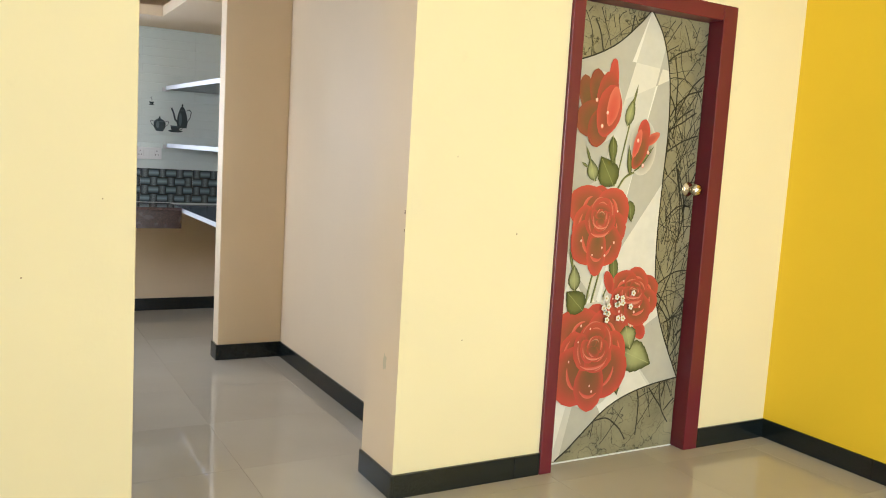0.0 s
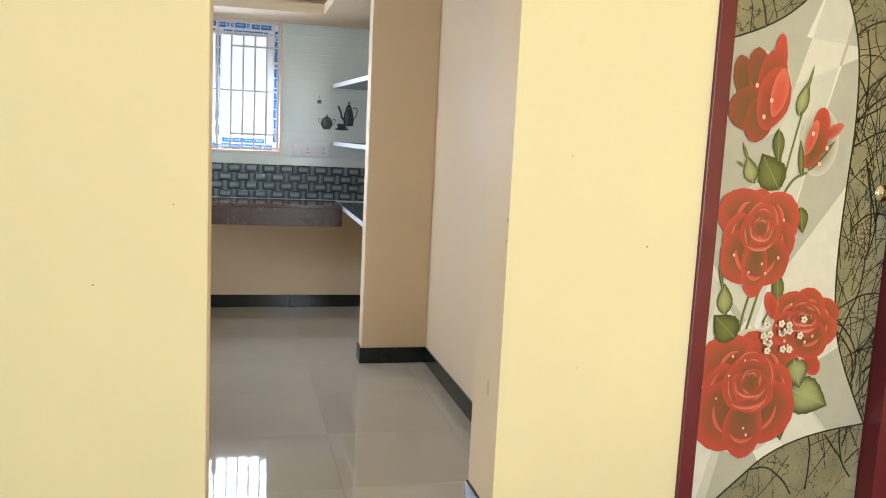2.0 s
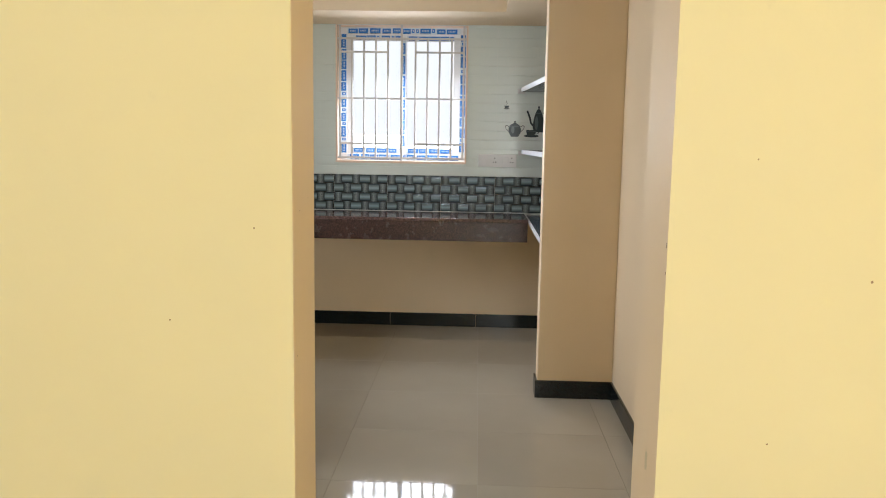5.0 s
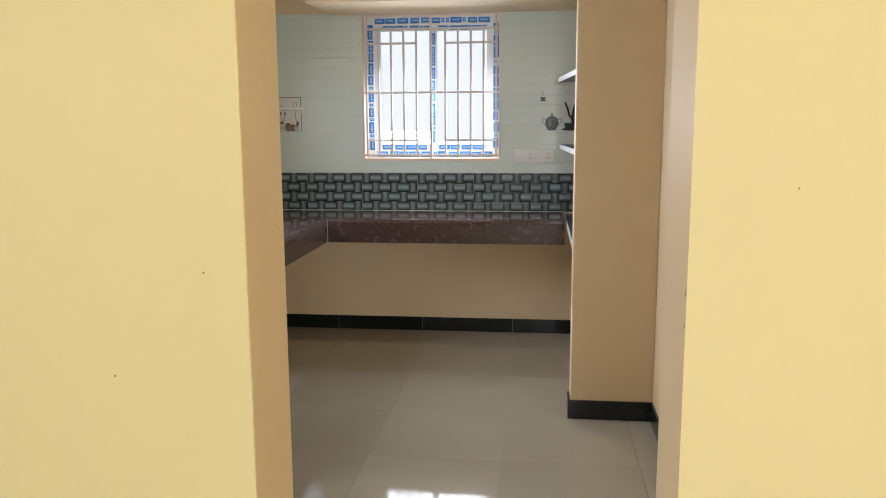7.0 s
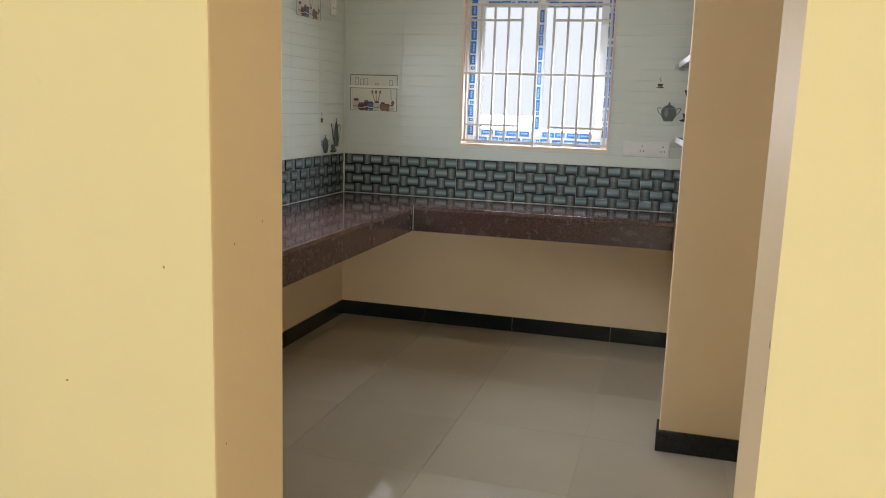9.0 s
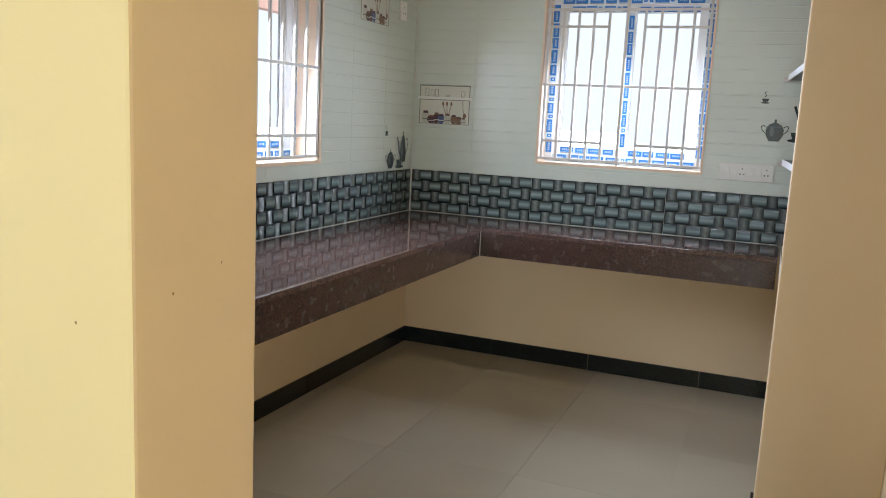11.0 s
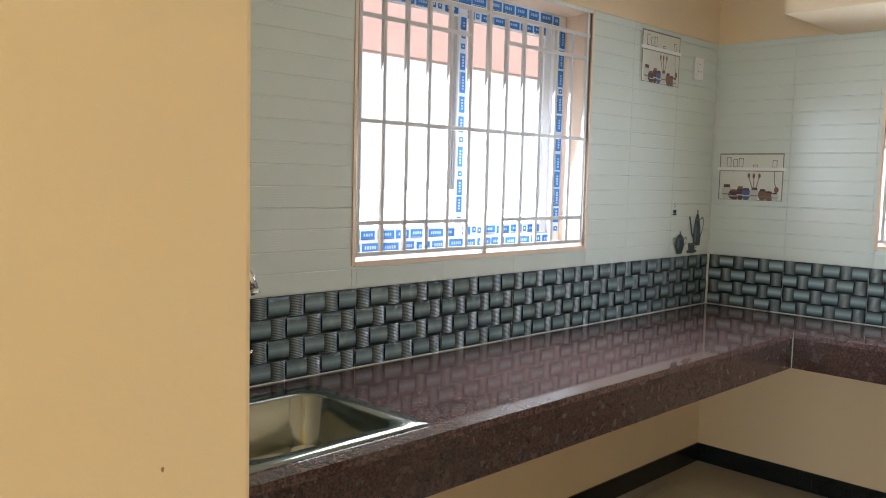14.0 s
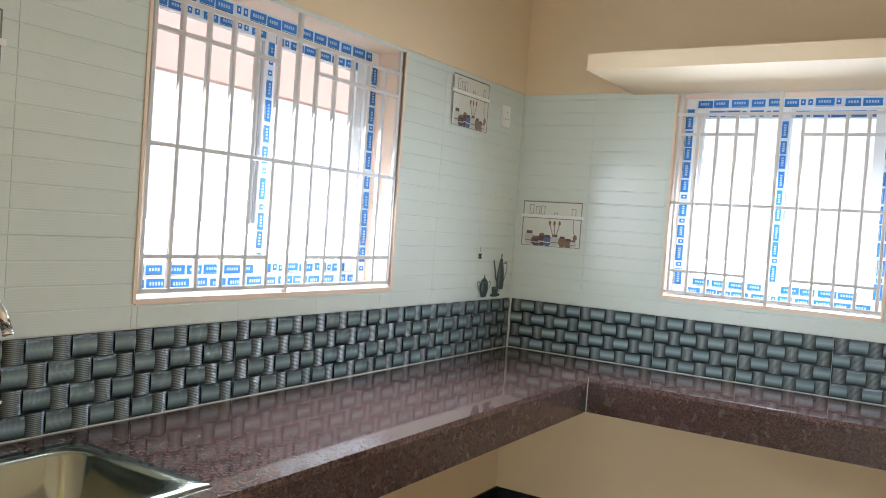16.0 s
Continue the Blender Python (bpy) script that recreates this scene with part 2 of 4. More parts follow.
def holed(name, mat, axis, p0, p1, u0, u1, z0, z1, holes, mats=None):
    """A wall (or slab) between p0 and p1 on the axis, with rectangular openings right through it."""
    us = sorted({u0, u1, *[h[0] for h in holes], *[h[1] for h in holes]})
    zs = sorted({z0, z1, *[h[2] for h in holes], *[h[3] for h in holes]})
    bm = bmesh.new()
    put = {"x": lambda p, u, z: (p, u, z), "y": lambda p, u, z: (u, p, z), "z": lambda p, u, z: (u, z, p)}[axis]
    grid = {(u, z): bm.verts.new(put(p0, u, z)) for u in us for z in zs}
    for a, b in zip(us, us[1:]):
        for c, d in zip(zs, zs[1:]):
            if not any(h[0] <= a and b <= h[1] and h[2] <= c and d <= h[3] for h in holes):
                bm.faces.new([grid[a, c], grid[b, c], grid[b, d], grid[a, d]])
    for v in [v for v in bm.verts if not v.link_faces]:
        bm.verts.remove(v)
    got = bmesh.ops.extrude_face_region(bm, geom=bm.faces[:])
    move = Vector(put(p1, 0, 0)) - Vector(put(p0, 0, 0))
    bmesh.ops.translate(bm, verts=[g for g in got["geom"] if isinstance(g, bmesh.types.BMVert)], vec=move)
    return make(name, bm, mats or mat)


def tube(bm, pts, radius, sides=10, mi=0):
    """A round pipe along a smoothed line of points."""
    pts = [Vector(p) for p in pts]
    rings = []
    for i, p in enumerate(pts):
        d = (pts[min(i + 1, len(pts) - 1)] - pts[max(i - 1, 0)]).normalized()
        a = d.orthogonal().normalized() if i == 0 else (rings[-1][1] - d * rings[-1][1].dot(d)).normalized()
        b = d.cross(a)
        ring = [bm.verts.new(p + radius * (a * math.cos(k * 2 * math.pi / sides) + b * math.sin(k * 2 * math.pi / sides))) for k in range(sides)]
        rings.append((ring, a))
    for (r0, _), (r1, _) in zip(rings, rings[1:]):
        for k in range(sides):
            f = bm.faces.new([r0[k], r0[(k + 1) % sides], r1[(k + 1) % sides], r1[k]])
            f.smooth, f.material_index = True, mi
    for r in (rings[0][0], rings[-1][0]):
        bm.faces.new(r).material_index = mi


def lathe(bm, profile, m, sides=24, mi=0):
    """Turns a profile of (radius, height) about the local z axis of the matrix m."""
    rings = [[bm.verts.new(m @ Vector((r * math.cos(k * 2 * math.pi / sides), r * math.sin(k * 2 * math.pi / sides), h))) for k in range(sides)] for r, h in profile]
    for a, b in zip(rings, rings[1:]):
        for k in range(sides):
            f = bm.faces.new([a[k], a[(k + 1) % sides], b[(k + 1) % sides], b[k]])
            f.smooth, f.material_index = True, mi
    bm.faces.new(rings[0]).material_index = mi
    bm.faces.new(rings[-1]).material_index = mi


# ---- setting ----
YL, YR = -3.879, -3.917      # hall face of the partition, either side of the opening
XL, XR = 1.382, 2.340        # opening
KL, KR = -3.598, -3.615       # kitchen face
W1 = (0.826, 1.760, 1.226, 2.197)
W2 = (-2.378, -1.117, 1.211, 2.2)
CEILZ = 3.0

back = holed("wall_north", PINKISH, "y", 0.012, 0.23, -0.25, 3.0, -0.05, CEILZ, [W1])
west = holed("wall_west", PINKISH, "x", -0.23, -0.012, -3.9, 0.012, -0.05, CEILZ, [W2])
tagged(back, "thick kitchen wall with a window, tiled white above the counter", "wall", kind="structure")
tagged(west, "thick kitchen wall with a window, tiled white above the counter", "wall", kind="structure")
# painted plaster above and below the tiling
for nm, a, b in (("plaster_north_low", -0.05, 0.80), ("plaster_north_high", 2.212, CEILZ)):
    tagged(boxes(nm, CREAM_SHADE, [(0, 3.0, 0, 0.012, a, b)]), "cream painted plaster face of the kitchen wall", "wall", kind="structure")
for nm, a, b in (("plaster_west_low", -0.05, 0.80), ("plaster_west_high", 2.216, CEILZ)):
    tagged(boxes(nm, CREAM_SHADE, [(-0.012, 0, -3.9, 0.0, a, b)]), "cream painted plaster face of the kitchen wall", "wall", kind="structure")

tagged(boxes("wall_partition_left", CREAM, [(-2.0, XL, YL, KL, -0.05, CEILZ)], bev=0.006), "cream painted partition wall beside the kitchen opening", "wall", kind="structure")
DX0, DX1, DZ = 3.045, 3.99, 2.11
tagged(holed("wall_partition_right", CREAM, "y", YR, KR, XR, 4.72, -0.05, CEILZ, [(DX0 + 0.004, DX1 - 0.004, -0.05, DZ - 0.004)]), "cream painted partition wall with a doorway", "wall", kind="structure")
tagged(boxes("wall_lintel", CREAM, [(XL, XR, YL + 0.003, KR - 0.003, 2.2, CEILZ)]), "cream painted lintel over the kitchen opening", "wall", kind="structure")
tagged(boxes("wall_kitchen_east", CREAM_SHADE, [(2.612, 2.80, KR, 0.0, -0.05, CEILZ)], bev=0.004), "cream painted kitchen side wall", "wall", kind="structure")
tagged(boxes("wall_stub", CREAM_SHADE, [(2.206, 2.612, -1.655, -1.53, -0.05, CEILZ)], bev=0.006), "cream painted stub wall beside the kitchen shelves", "wall", kind="structure")
tagged(boxes("wall_yellow", YELLOW, [(4.475, 4.72, -9.0, YR, -0.05, CEILZ)]), "bright yellow painted accent wall of the hall", "wall", kind="structure")
# Hall walls out of view; their openings are made up to hold lamps.
tagged(holed("wall_hall_south", CREAM, "y", -8.75, -8.5, -2.0, 4.475, -0.05, CEILZ, [(2.25, 4.35, 0.15, 2.35)]), "unseen cream hall wall with a wide opening added for light", "wall", kind="structure")
tagged(holed("wall_hall_west", CREAM, "x", -2.0, -1.75, -8.5, YL, -0.05, CEILZ, [(-7.1, -5.3, 0.8, 2.2)]), "unseen cream hall wall with an opening added for light", "wall", kind="structure")
tagged(boxes("wall_bath_back", CREAM, [(2.80, 4.72, -2.2, -2.05, -0.05, CEILZ)]), "plain wall closing the room behind the door", "wall", kind="structure")
tagged(boxes("ceiling", CEIL, [(-2.2, 4.75, -9.0, -3.62, CEILZ, CEILZ + 0.12), (-0.25, 4.75, -3.619, 0.25, CEILZ, CEILZ + 0.12)]), "plain off-white painted ceiling", "ceiling", kind="structure")
floor = tagged(boxes("floor", FLOORJOINT, [(-2.0, 4.72, -9.0, 0.2, -0.2, -0.004)]), "glossy beige vitrified tile floor", "floor", kind="structure")

# the faces inside the kitchen opening carry the cream tinted for the kitchen's shade
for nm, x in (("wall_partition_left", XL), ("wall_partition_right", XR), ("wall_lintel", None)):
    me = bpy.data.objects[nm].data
    me.materials.append(CREAM_SHADE)
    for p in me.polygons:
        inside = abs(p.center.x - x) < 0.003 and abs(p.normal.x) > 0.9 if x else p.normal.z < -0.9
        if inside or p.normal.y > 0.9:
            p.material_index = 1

# loft slab over the window and the shelves
LB = 2.200
loft = bmesh.new()
box(loft, 0.605, 2.02, -0.62, -0.001, LB, LB + 0.07)
box(loft, 2.02, 2.611, -1.529, -0.001, LB, LB + 0.07)
tagged(make("loft_slab", loft, CREAM_SHADE), "cream painted concrete loft slab over window and shelves", "loft shelf", kind="structure")

# skirting
SK = 0.097


def skirting(x0, x1, y0, y1):
    ob = boxes("baseboard", SKIRT, [(x0, x1, y0, y1, 0, SK)], bev=0.002)
    return tagged(ob, "polished black granite skirting along the wall foot", "baseboard", kind="structure")


for a, b in ((0.012, 0.61), (0.612, 1.223), (1.225, 1.865), (1.867, 2.611)):
    skirting(a, b, -0.012, 0.0)
for a, b in ((KL, -2.4), (-2.398, -1.2), (-1.198, 0.0)):
    skirting(0.0, 0.012, a, b)
skirting(2.194, 2.611, -1.667, -1.655)
skirting(2.194, 2.206, -1.655, -1.53)
skirting(2.600, 2.612, KR, -1.667)
skirting(XR - 0.012, XR, YR - 0.012, KR)
skirting(XR, 2.911, YR - 0.012, YR)
skirting(2.913, DX0 - 0.002, YR - 0.012, YR)
skirting(DX1 + 0.002, 4.475, YR - 0.012, YR)
skirting(4.463, 4.475, -4.53, YR - 0.012)
skirting(4.463, 4.475, -8.5, -4.532)

# chips and smudges in the paint
SCUFF = paint("paint_scuff", (0.33, 0.22, 0.12))
SMUDGE = paint("paint_smudge", (0.62, 0.53, 0.33))


def scuff(parent, axis, p, u, z, w, h, mat, seed):
    """A thin ragged mark on a wall face: axis and place of the face, then its place and size on it."""
    rnd = random.Random(seed)
    bm = bmesh.new()
    pts = []
    for i in range(14):
        a = 2 * math.pi * i / 14
        r = rnd.uniform(0.55, 1.0)
        a_u, a_z = u + w * r * math.cos(a), z + h * r * math.sin(a)
        pts.append((p, a_u, a_z) if axis == "x" else (a_u, p, a_z))
    bm.faces.new([bm.verts.new(q) for q in pts])
    ob = make("paint_chip", bm, mat)
    ob.parent = parent
    return ob


part_l, part_r = bpy.data.objects["wall_partition_left"], bpy.data.objects["wall_partition_right"]
for u, z, w, h, k in ((-3.66, 1.88, 0.003, 0.022, 1), (-3.655, 1.83, 0.004, 0.004, 2), (-3.80, 1.19, 0.003, 0.003, 3), (-3.69, 1.22, 0.002, 0.004, 4), (-3.72, 1.95, 0.002, 0.012, 5), (-3.84, 0.8, 0.003, 0.003, 6)):
    scuff(part_l, "x", XL + 0.0006, u, z, w, h, SCUFF, k)
scuff(part_r, "x", XR - 0.0006, YR + 0.008, 1.13, 0.007, 0.012, SCUFF, 7)
scuff(part_r, "x", XR - 0.0006, YR + 0.007, 1.06, 0.005, 0.008, SCUFF, 8)
scuff(part_r, "x", XR - 0.0006, YR + 0.12, 0.52, 0.02, 0.045, SMUDGE, 9)
for u, z, w, h, k in ((1.28, 1.15, 0.003, 0.003, 10), (1.05, 0.9, 0.004, 0.003, 11)):
    scuff(part_l, "y", YL - 0.0006, u, z, w, h, SMUDGE if w > 0.01 else SCUFF, k)
for u, z, w, h, k in ((2.62, 0.62, 0.004, 0.003, 14), (2.85, 1.05, 0.004, 0.005, 15), (2.55, 1.35, 0.003, 0.003, 16)):
    scuff(part_r, "y", YR - 0.0006, u, z, w, h, SMUDGE if w > 0.01 else SCUFF, k)

# outdoors
# Ground out of view, lightened to bounce more light onto the fascia.
tagged(boxes("ground", GROUND, [(-400, 400, -400, 400, -0.6, -0.5)]), "unseen ground outside the house, pale to bounce light", "ground", kind="structure")
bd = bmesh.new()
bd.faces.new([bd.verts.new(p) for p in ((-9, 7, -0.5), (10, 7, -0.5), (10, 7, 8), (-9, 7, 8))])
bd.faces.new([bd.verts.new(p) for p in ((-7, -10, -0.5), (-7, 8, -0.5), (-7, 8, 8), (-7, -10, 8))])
tagged(make("backdrop", bd, BACKDROP), "glowing backdrop, pale green growth below and overexposed white above", "backdrop", kind="structure")
tagged(boxes("sunshade", CORAL, [(-1.02, -0.95, -3.4, 0.2, 2.08, 2.36), (-0.9495, -0.2305, -3.4, -3.3, 2.2, 2.36), (-0.9495, -0.2305, 0.1, 0.2, 2.2, 2.36)], bev=0.005), "coral painted concrete fascia beam outside the window", "fascia", kind="structure")


# ---- windows ----
def put_window(name, axis, u0, u1, z0, z1, n_left, n_right, label):
    """A two-track sliding window in film-taped frames, with an iron grille on the room side.
    axis 'y': the wall runs along x and the outside lies towards +y; 'x': it runs along y and the outside lies towards -x."""
    c = (u0 + u1) / 2
    at = (lambda u, d, z: (u, d, z)) if axis == "y" else (lambda u, d, z: (-d, u, z))
    e = base(name, *at(c, 0.1, z0))
    tagged(e, label, "window", kind="structure")

    def bar(bm, a, b, d0, d1, lo, hi, mi=0, bev=0.0):
        p, q = at(a, d0, lo), at(b, d1, hi)
        box(bm, min(p[0], q[0]), max(p[0], q[0]), min(p[1], q[1]), max(p[1], q[1]), lo, hi, mi, bev)

    # outer frame
    t, d0, d1 = 0.05, 0.140, 0.21
    bm = bmesh.new()
    for a, b, lo, hi in ((u0, u0 + t, z0, z1), (u1 - t, u1, z0, z1), (u0 + t, u1 - t, z0, z0 + t), (u0 + t, u1 - t, z1 - t, z1)):
        bar(bm, a, b, d0, d1, lo, hi, 0, 0.004)
    make("frame", bm, UPVC, e)
    # sashes with panes
    s = 0.045
    for k, (a, b, e0, e1) in enumerate(((u0 + t, c + 0.022, 0.148, 0.170), (c - 0.022, u1 - t, 0.176, 0.198))):
        bm = bmesh.new()
        lo, hi = z0 + t, z1 - t
        for p, q, r, v in ((a, a + s, lo, hi), (b - s, b, lo, hi), (a + s, b - s, lo, lo + s), (a + s, b - s, hi - s, hi)):
            bar(bm, p, q, e0, e1, r, v, 0, 0.003)
        sash = make("sash", bm, UPVC, e)
        bm = bmesh.new()
        bar(bm, a + s, b - s, e0 + 0.009, e0 + 0.013, lo + s, hi - s)
        pane = make("pane", bm, GLASS, e)
        pane.visible_shadow = False
    # printed protective tape on the room faces
    rnd = random.Random(len(name) + n_left)
    bm = bmesh.new()

    def tape(along, fixed, lo, hi, d, w):
        """A run of film: blue plates and roundels on a pale ground, each with small pale lettering bars."""

        def patch(p, q, v0, v1, lift, mi):
            if along == "u":
                bar(bm, p, q, d - lift - 0.0004, d - lift, fixed + v0 * w, fixed + v1 * w, mi)
            else:
                bar(bm, fixed + v0 * w, fixed + v1 * w, d - lift - 0.0004, d - lift, p, q, mi)

        patch(lo, hi, -0.48, 0.48, 0.0002, 3)
        p = lo + rnd.uniform(0, 0.02)
        while p < hi - 0.02:
            ln = rnd.choice((0.026, 0.062, 0.07, 0.078))
            q = min(p + ln, hi)
            v = rnd.uniform(-0.06, 0.06)
            if ln < 0.04:
                patch(p + 0.003, q - 0.003, -0.32 + v, 0.32 + v, 0.0008, 0)
                patch(p + 0.010, q - 0.010, -0.10 + v, 0.14 + v, 0.0014, 2)
            else:
                patch(p, q, -0.40 + v, 0.40 + v, 0.0008, 0)
                k = p + 0.012
                while k < q - 0.016:
                    patch(k, k + 0.007, -0.12 + v, 0.16 + v, 0.0014, 1)
                    k += 0.011
                patch(p, q, -0.47, -0.42, 0.0008, 4)
            p = q + rnd.choice((0.005, 0.009, 0.014))

    tape("u", z1 - t / 2, u0 + t, u1 - t, d0, 0.042)
    tape("u", z0 + t / 2, u0 + t, u1 - t, d0, 0.042)
    tape("v", u0 + t / 2, z0 + t, z1 - t, d0, 0.042)
    tape("v", u1 - t / 2, z0 + t, z1 - t, d0, 0.042)
    for k, (a, b, e0) in enumerate(((u0 + t, c + 0.022, 0.148), (c - 0.022, u1 - t, 0.176))):
        tape("u", z0 + t + s / 2, a + s, b - s, e0, 0.036)
        tape("u", z1 - t - s / 2, a + s, b - s, e0, 0.034)
    tape("v", c, z0 + t + s, z1 - t - s, 0.148, 0.034)
    make("tape", bm, [TAPE, TAPE_PALE, UPVC, FILM, DARK], e)
    # iron grille
    g0, g1, h = 0.006, 0.020, 0.0072
    span = u1 - u0
    us_l = [u0 + 0.018 + (c - 0.1 - u0 - 0.018) * i / n_left for i in range(n_left + 1)]
    us_r = [u1 - 0.018 - (u1 - 0.018 - c - 0.1) * i / n_right for i in range(n_right + 1)]
    zt, zp, zm, zq, zb = z1 - 0.095, z1 - 0.190, (z0 + z1) / 2 - 0.035, z0 + 0.125, z0 + 0.022
    for u in us_l + us_r:
        bm = bmesh.new()
        bar(bm, u - h, u + h, g0, g1, zb, zt, 0, 0.002)
        make("grille_bar", bm, GRILLE, e)
    bm = bmesh.new()
    bar(bm, c - h * 1.15, c + h * 1.15, g0 - 0.001, g1 + 0.001, z0 - 0.008, z1 + 0.002, 0, 0.002)
    for u in (us_l[0], us_r[0]):
        bar(bm, u - h, u + h, g0, g1, zt, z1 - 0.002, 0, 0.002)
    make("grille_post", bm, GRILLE, e)
    for z, runs in ((zt, ((u0, u1),)), (zm, ((u0, u1),)), (zb, ((u0, u1),)), (zp, ((us_l[0], us_l[-1]), (us_r[-1], us_r[0]))), (zq, ((us_l[0], us_l[-1]), (us_r[-1], us_r[0])))):
        for a, b in runs:
            bm = bmesh.new()
            bar(bm, a, b, g0 + 0.001, g1 - 0.001, z - h, z + h, 0, 0.002)
            make("grille_rail", bm, GRILLE, e)
    # raised plaster lip round the opening on the room side
    bm = bmesh.new()
    for a, b, lo, hi in ((u0 - 0.012, u0, z0 - 0.012, z1), (u1, u1 + 0.012, z0 - 0.012, z1), (u0, u1, z0 - 0.016, z0)):
        bar(bm, a, b, -0.003, 0.012, lo, hi, 0, 0.001)
    make("lip", bm, PINKISH, e)
    return e


put_window("window_1", "y", *W1, 4, 4, "white sliding window with blue film tape and iron grille")
put_window("window_2", "x", *W2, 5, 5, "wide white sliding window with blue film tape and iron grille")


# ---- kitchen counter ----
CT, CX, CY, CB = 0.86, 0.676, -0.505, 0.706
SX0, SX1, SY0, SY1 = 0.107, 0.612, -3.172, -2.606
counter = base("kitchen_counter", 0.3, -1.7, 0)
tagged(counter, "L-shaped polished brown granite kitchen counter with deep front edge", "counter")
top = holed("top", GRANITE, "z", CT - 0.022, CT, 0.003, CX, KL + 0.003, CY, [(SX0 + 0.02, SX1 - 0.02, SY0 + 0.02, SY1 - 0.02)])
top.parent, top.matrix_parent_inverse = counter, Matrix.Translation(-counter.location)
boxes("top", GRANITE, [(0.003, 2.203, CY + 0.0015, -0.003, CT - 0.022, CT)], counter, 0.0015)
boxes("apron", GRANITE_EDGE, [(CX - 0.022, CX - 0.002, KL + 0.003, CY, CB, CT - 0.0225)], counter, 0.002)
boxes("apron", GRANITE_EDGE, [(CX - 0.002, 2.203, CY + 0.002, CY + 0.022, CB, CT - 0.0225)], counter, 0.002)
boxes("joint_line", GROUT, [(CX - 0.004, CX + 0.001, CY - 0.001, CY + 0.003, CB + 0.002, CT - 0.001)], counter)
boxes("underside", CREAM_SHADE, [(0.003, CX - 0.023, KL + 0.003, SY0 - 0.002, CB + 0.1, CT - 0.0225), (0.003, CX - 0.023, SY1 + 0.002, -0.003, CB + 0.1, CT - 0.0225), (CX - 0.023, 2.203, CY + 0.023, -0.003, CB + 0.1, CT - 0.0225)], counter)


# ---- sink ----
def round_rect(x0, x1, y0, y1, r, z, n=6):
    out = []
    for cx, cy, a0 in ((x1 - r, y1 - r, 0), (x0 + r, y1 - r, 90), (x0 + r, y0 + r, 180), (x1 - r, y0 + r, 270)):
        for i in range(n + 1):
            a = radians(a0 + 90 * i / n)
            out.append((cx + r * math.cos(a), cy + r * math.sin(a), z))
    return out


sink = base("kitchen_sink", (SX0 + SX1) / 2, (SY0 + SY1) / 2, CT)
tagged(sink, "stainless steel sink let into the granite counter", "sink")
bm = bmesh.new()
loops = [round_rect(SX0, SX1, SY0, SY1, 0.006, CT + 0.0008), round_rect(SX0 + 0.003, SX1 - 0.003, SY0 + 0.003, SY1 - 0.003, 0.006, CT + 0.005),
         round_rect(SX0 + 0.05, SX1 - 0.05, SY0 + 0.045, SY1 - 0.045, 0.085, CT + 0.0035), round_rect(SX0 + 0.058, SX1 - 0.058, SY0 + 0.053, SY1 - 0.053, 0.08, CT - 0.004),
         round_rect(SX0 + 0.066, SX1 - 0.066, SY0 + 0.061, SY1 - 0.061, 0.075, CT - 0.14), round_rect(SX0 + 0.085, SX1 - 0.085, SY0 + 0.08, SY1 - 0.08, 0.065, CT - 0.175),
         round_rect(SX0 + 0.21, SX1 - 0.21, SY0 + 0.23, SY1 - 0.23, 0.036, CT - 0.182)]
rings = [[bm.verts.new(p) for p in lp] for lp in loops]
for a, b in zip(rings, rings[1:]):
    for i in range(len(a)):
        f = bm.faces.new([a[i], a[(i + 1) % len(a)], b[(i + 1) % len(a)], b[i]])
        f.smooth = True
bm.faces.new(rings[-1])
make("bowl", bm, STEEL, sink)
bm = bmesh.new()
lathe(bm, [(0.038, 0), (0.036, 0.003), (0.02, 0.002), (0.018, -0.001)], Matrix.Translation(((SX0 + SX1) / 2, (SY0 + SY1) / 2, CT - 0.180)))
make("drain", bm, CHROME, sink)

# ---- tap ----
TY = -2.862
tap = base("kitchen_tap", 0.0, TY, 0.99)
tagged(tap, "chrome wall tap with cross handle, tall riser and curved spout", "tap")
bm = bmesh.new()
lathe(bm, [(0.024, 0.0), (0.024, 0.006), (0.014, 0.010), (0.014, 0.045), (0.019, 0.05), (0.019, 0.075), (0.012, 0.082)], pose(0.002, TY, 0.985, 0, 90, 0))
tube(bm, [(0.055, TY, 0.975), (0.055, TY, 1.02)], 0.016, 14)
make("body", bm, CHROME, tap)
bm = bmesh.new()
tube(bm, [(0.055, TY, 1.01), (0.055, TY, 1.10), (0.055, TY, 1.205)], 0.0125, 14)
lathe(bm, [(0.016, 0), (0.017, 0.004), (0.017, 0.02), (0.0135, 0.026)], Matrix.Translation((0.055, TY, 1.012)))
lathe(bm, [(0.0135, 0), (0.0165, 0.006), (0.0165, 0.03), (0.010, 0.036)], Matrix.Translation((0.055, TY, 1.195)))
make("riser", bm, CHROME, tap)
bm = bmesh.new()
arc = [(0.055 + 0.020 * i / 6 + 0.022 * (1 - math.cos(0.26 * i)), TY + 0.004 * i, 1.213 + 0.019 * math.sin(0.30 * i)) for i in range(7)]
arc += [(0.108, TY + 0.033, 1.205), (0.118, TY + 0.040, 1.170)]
tube(bm, arc, 0.0125, 14)
lathe(bm, [(0.0138, 0), (0.0138, 0.012), (0.0105, 0.0125), (0.0105, 0.004)], look((0.1185, TY + 0.0403, 1.168), (0.130, TY + 0.048, 1.13)) @ Matrix.Rotation(math.pi, 4, "X"))
make("spout", bm, CHROME, tap)
bm = bmesh.new()
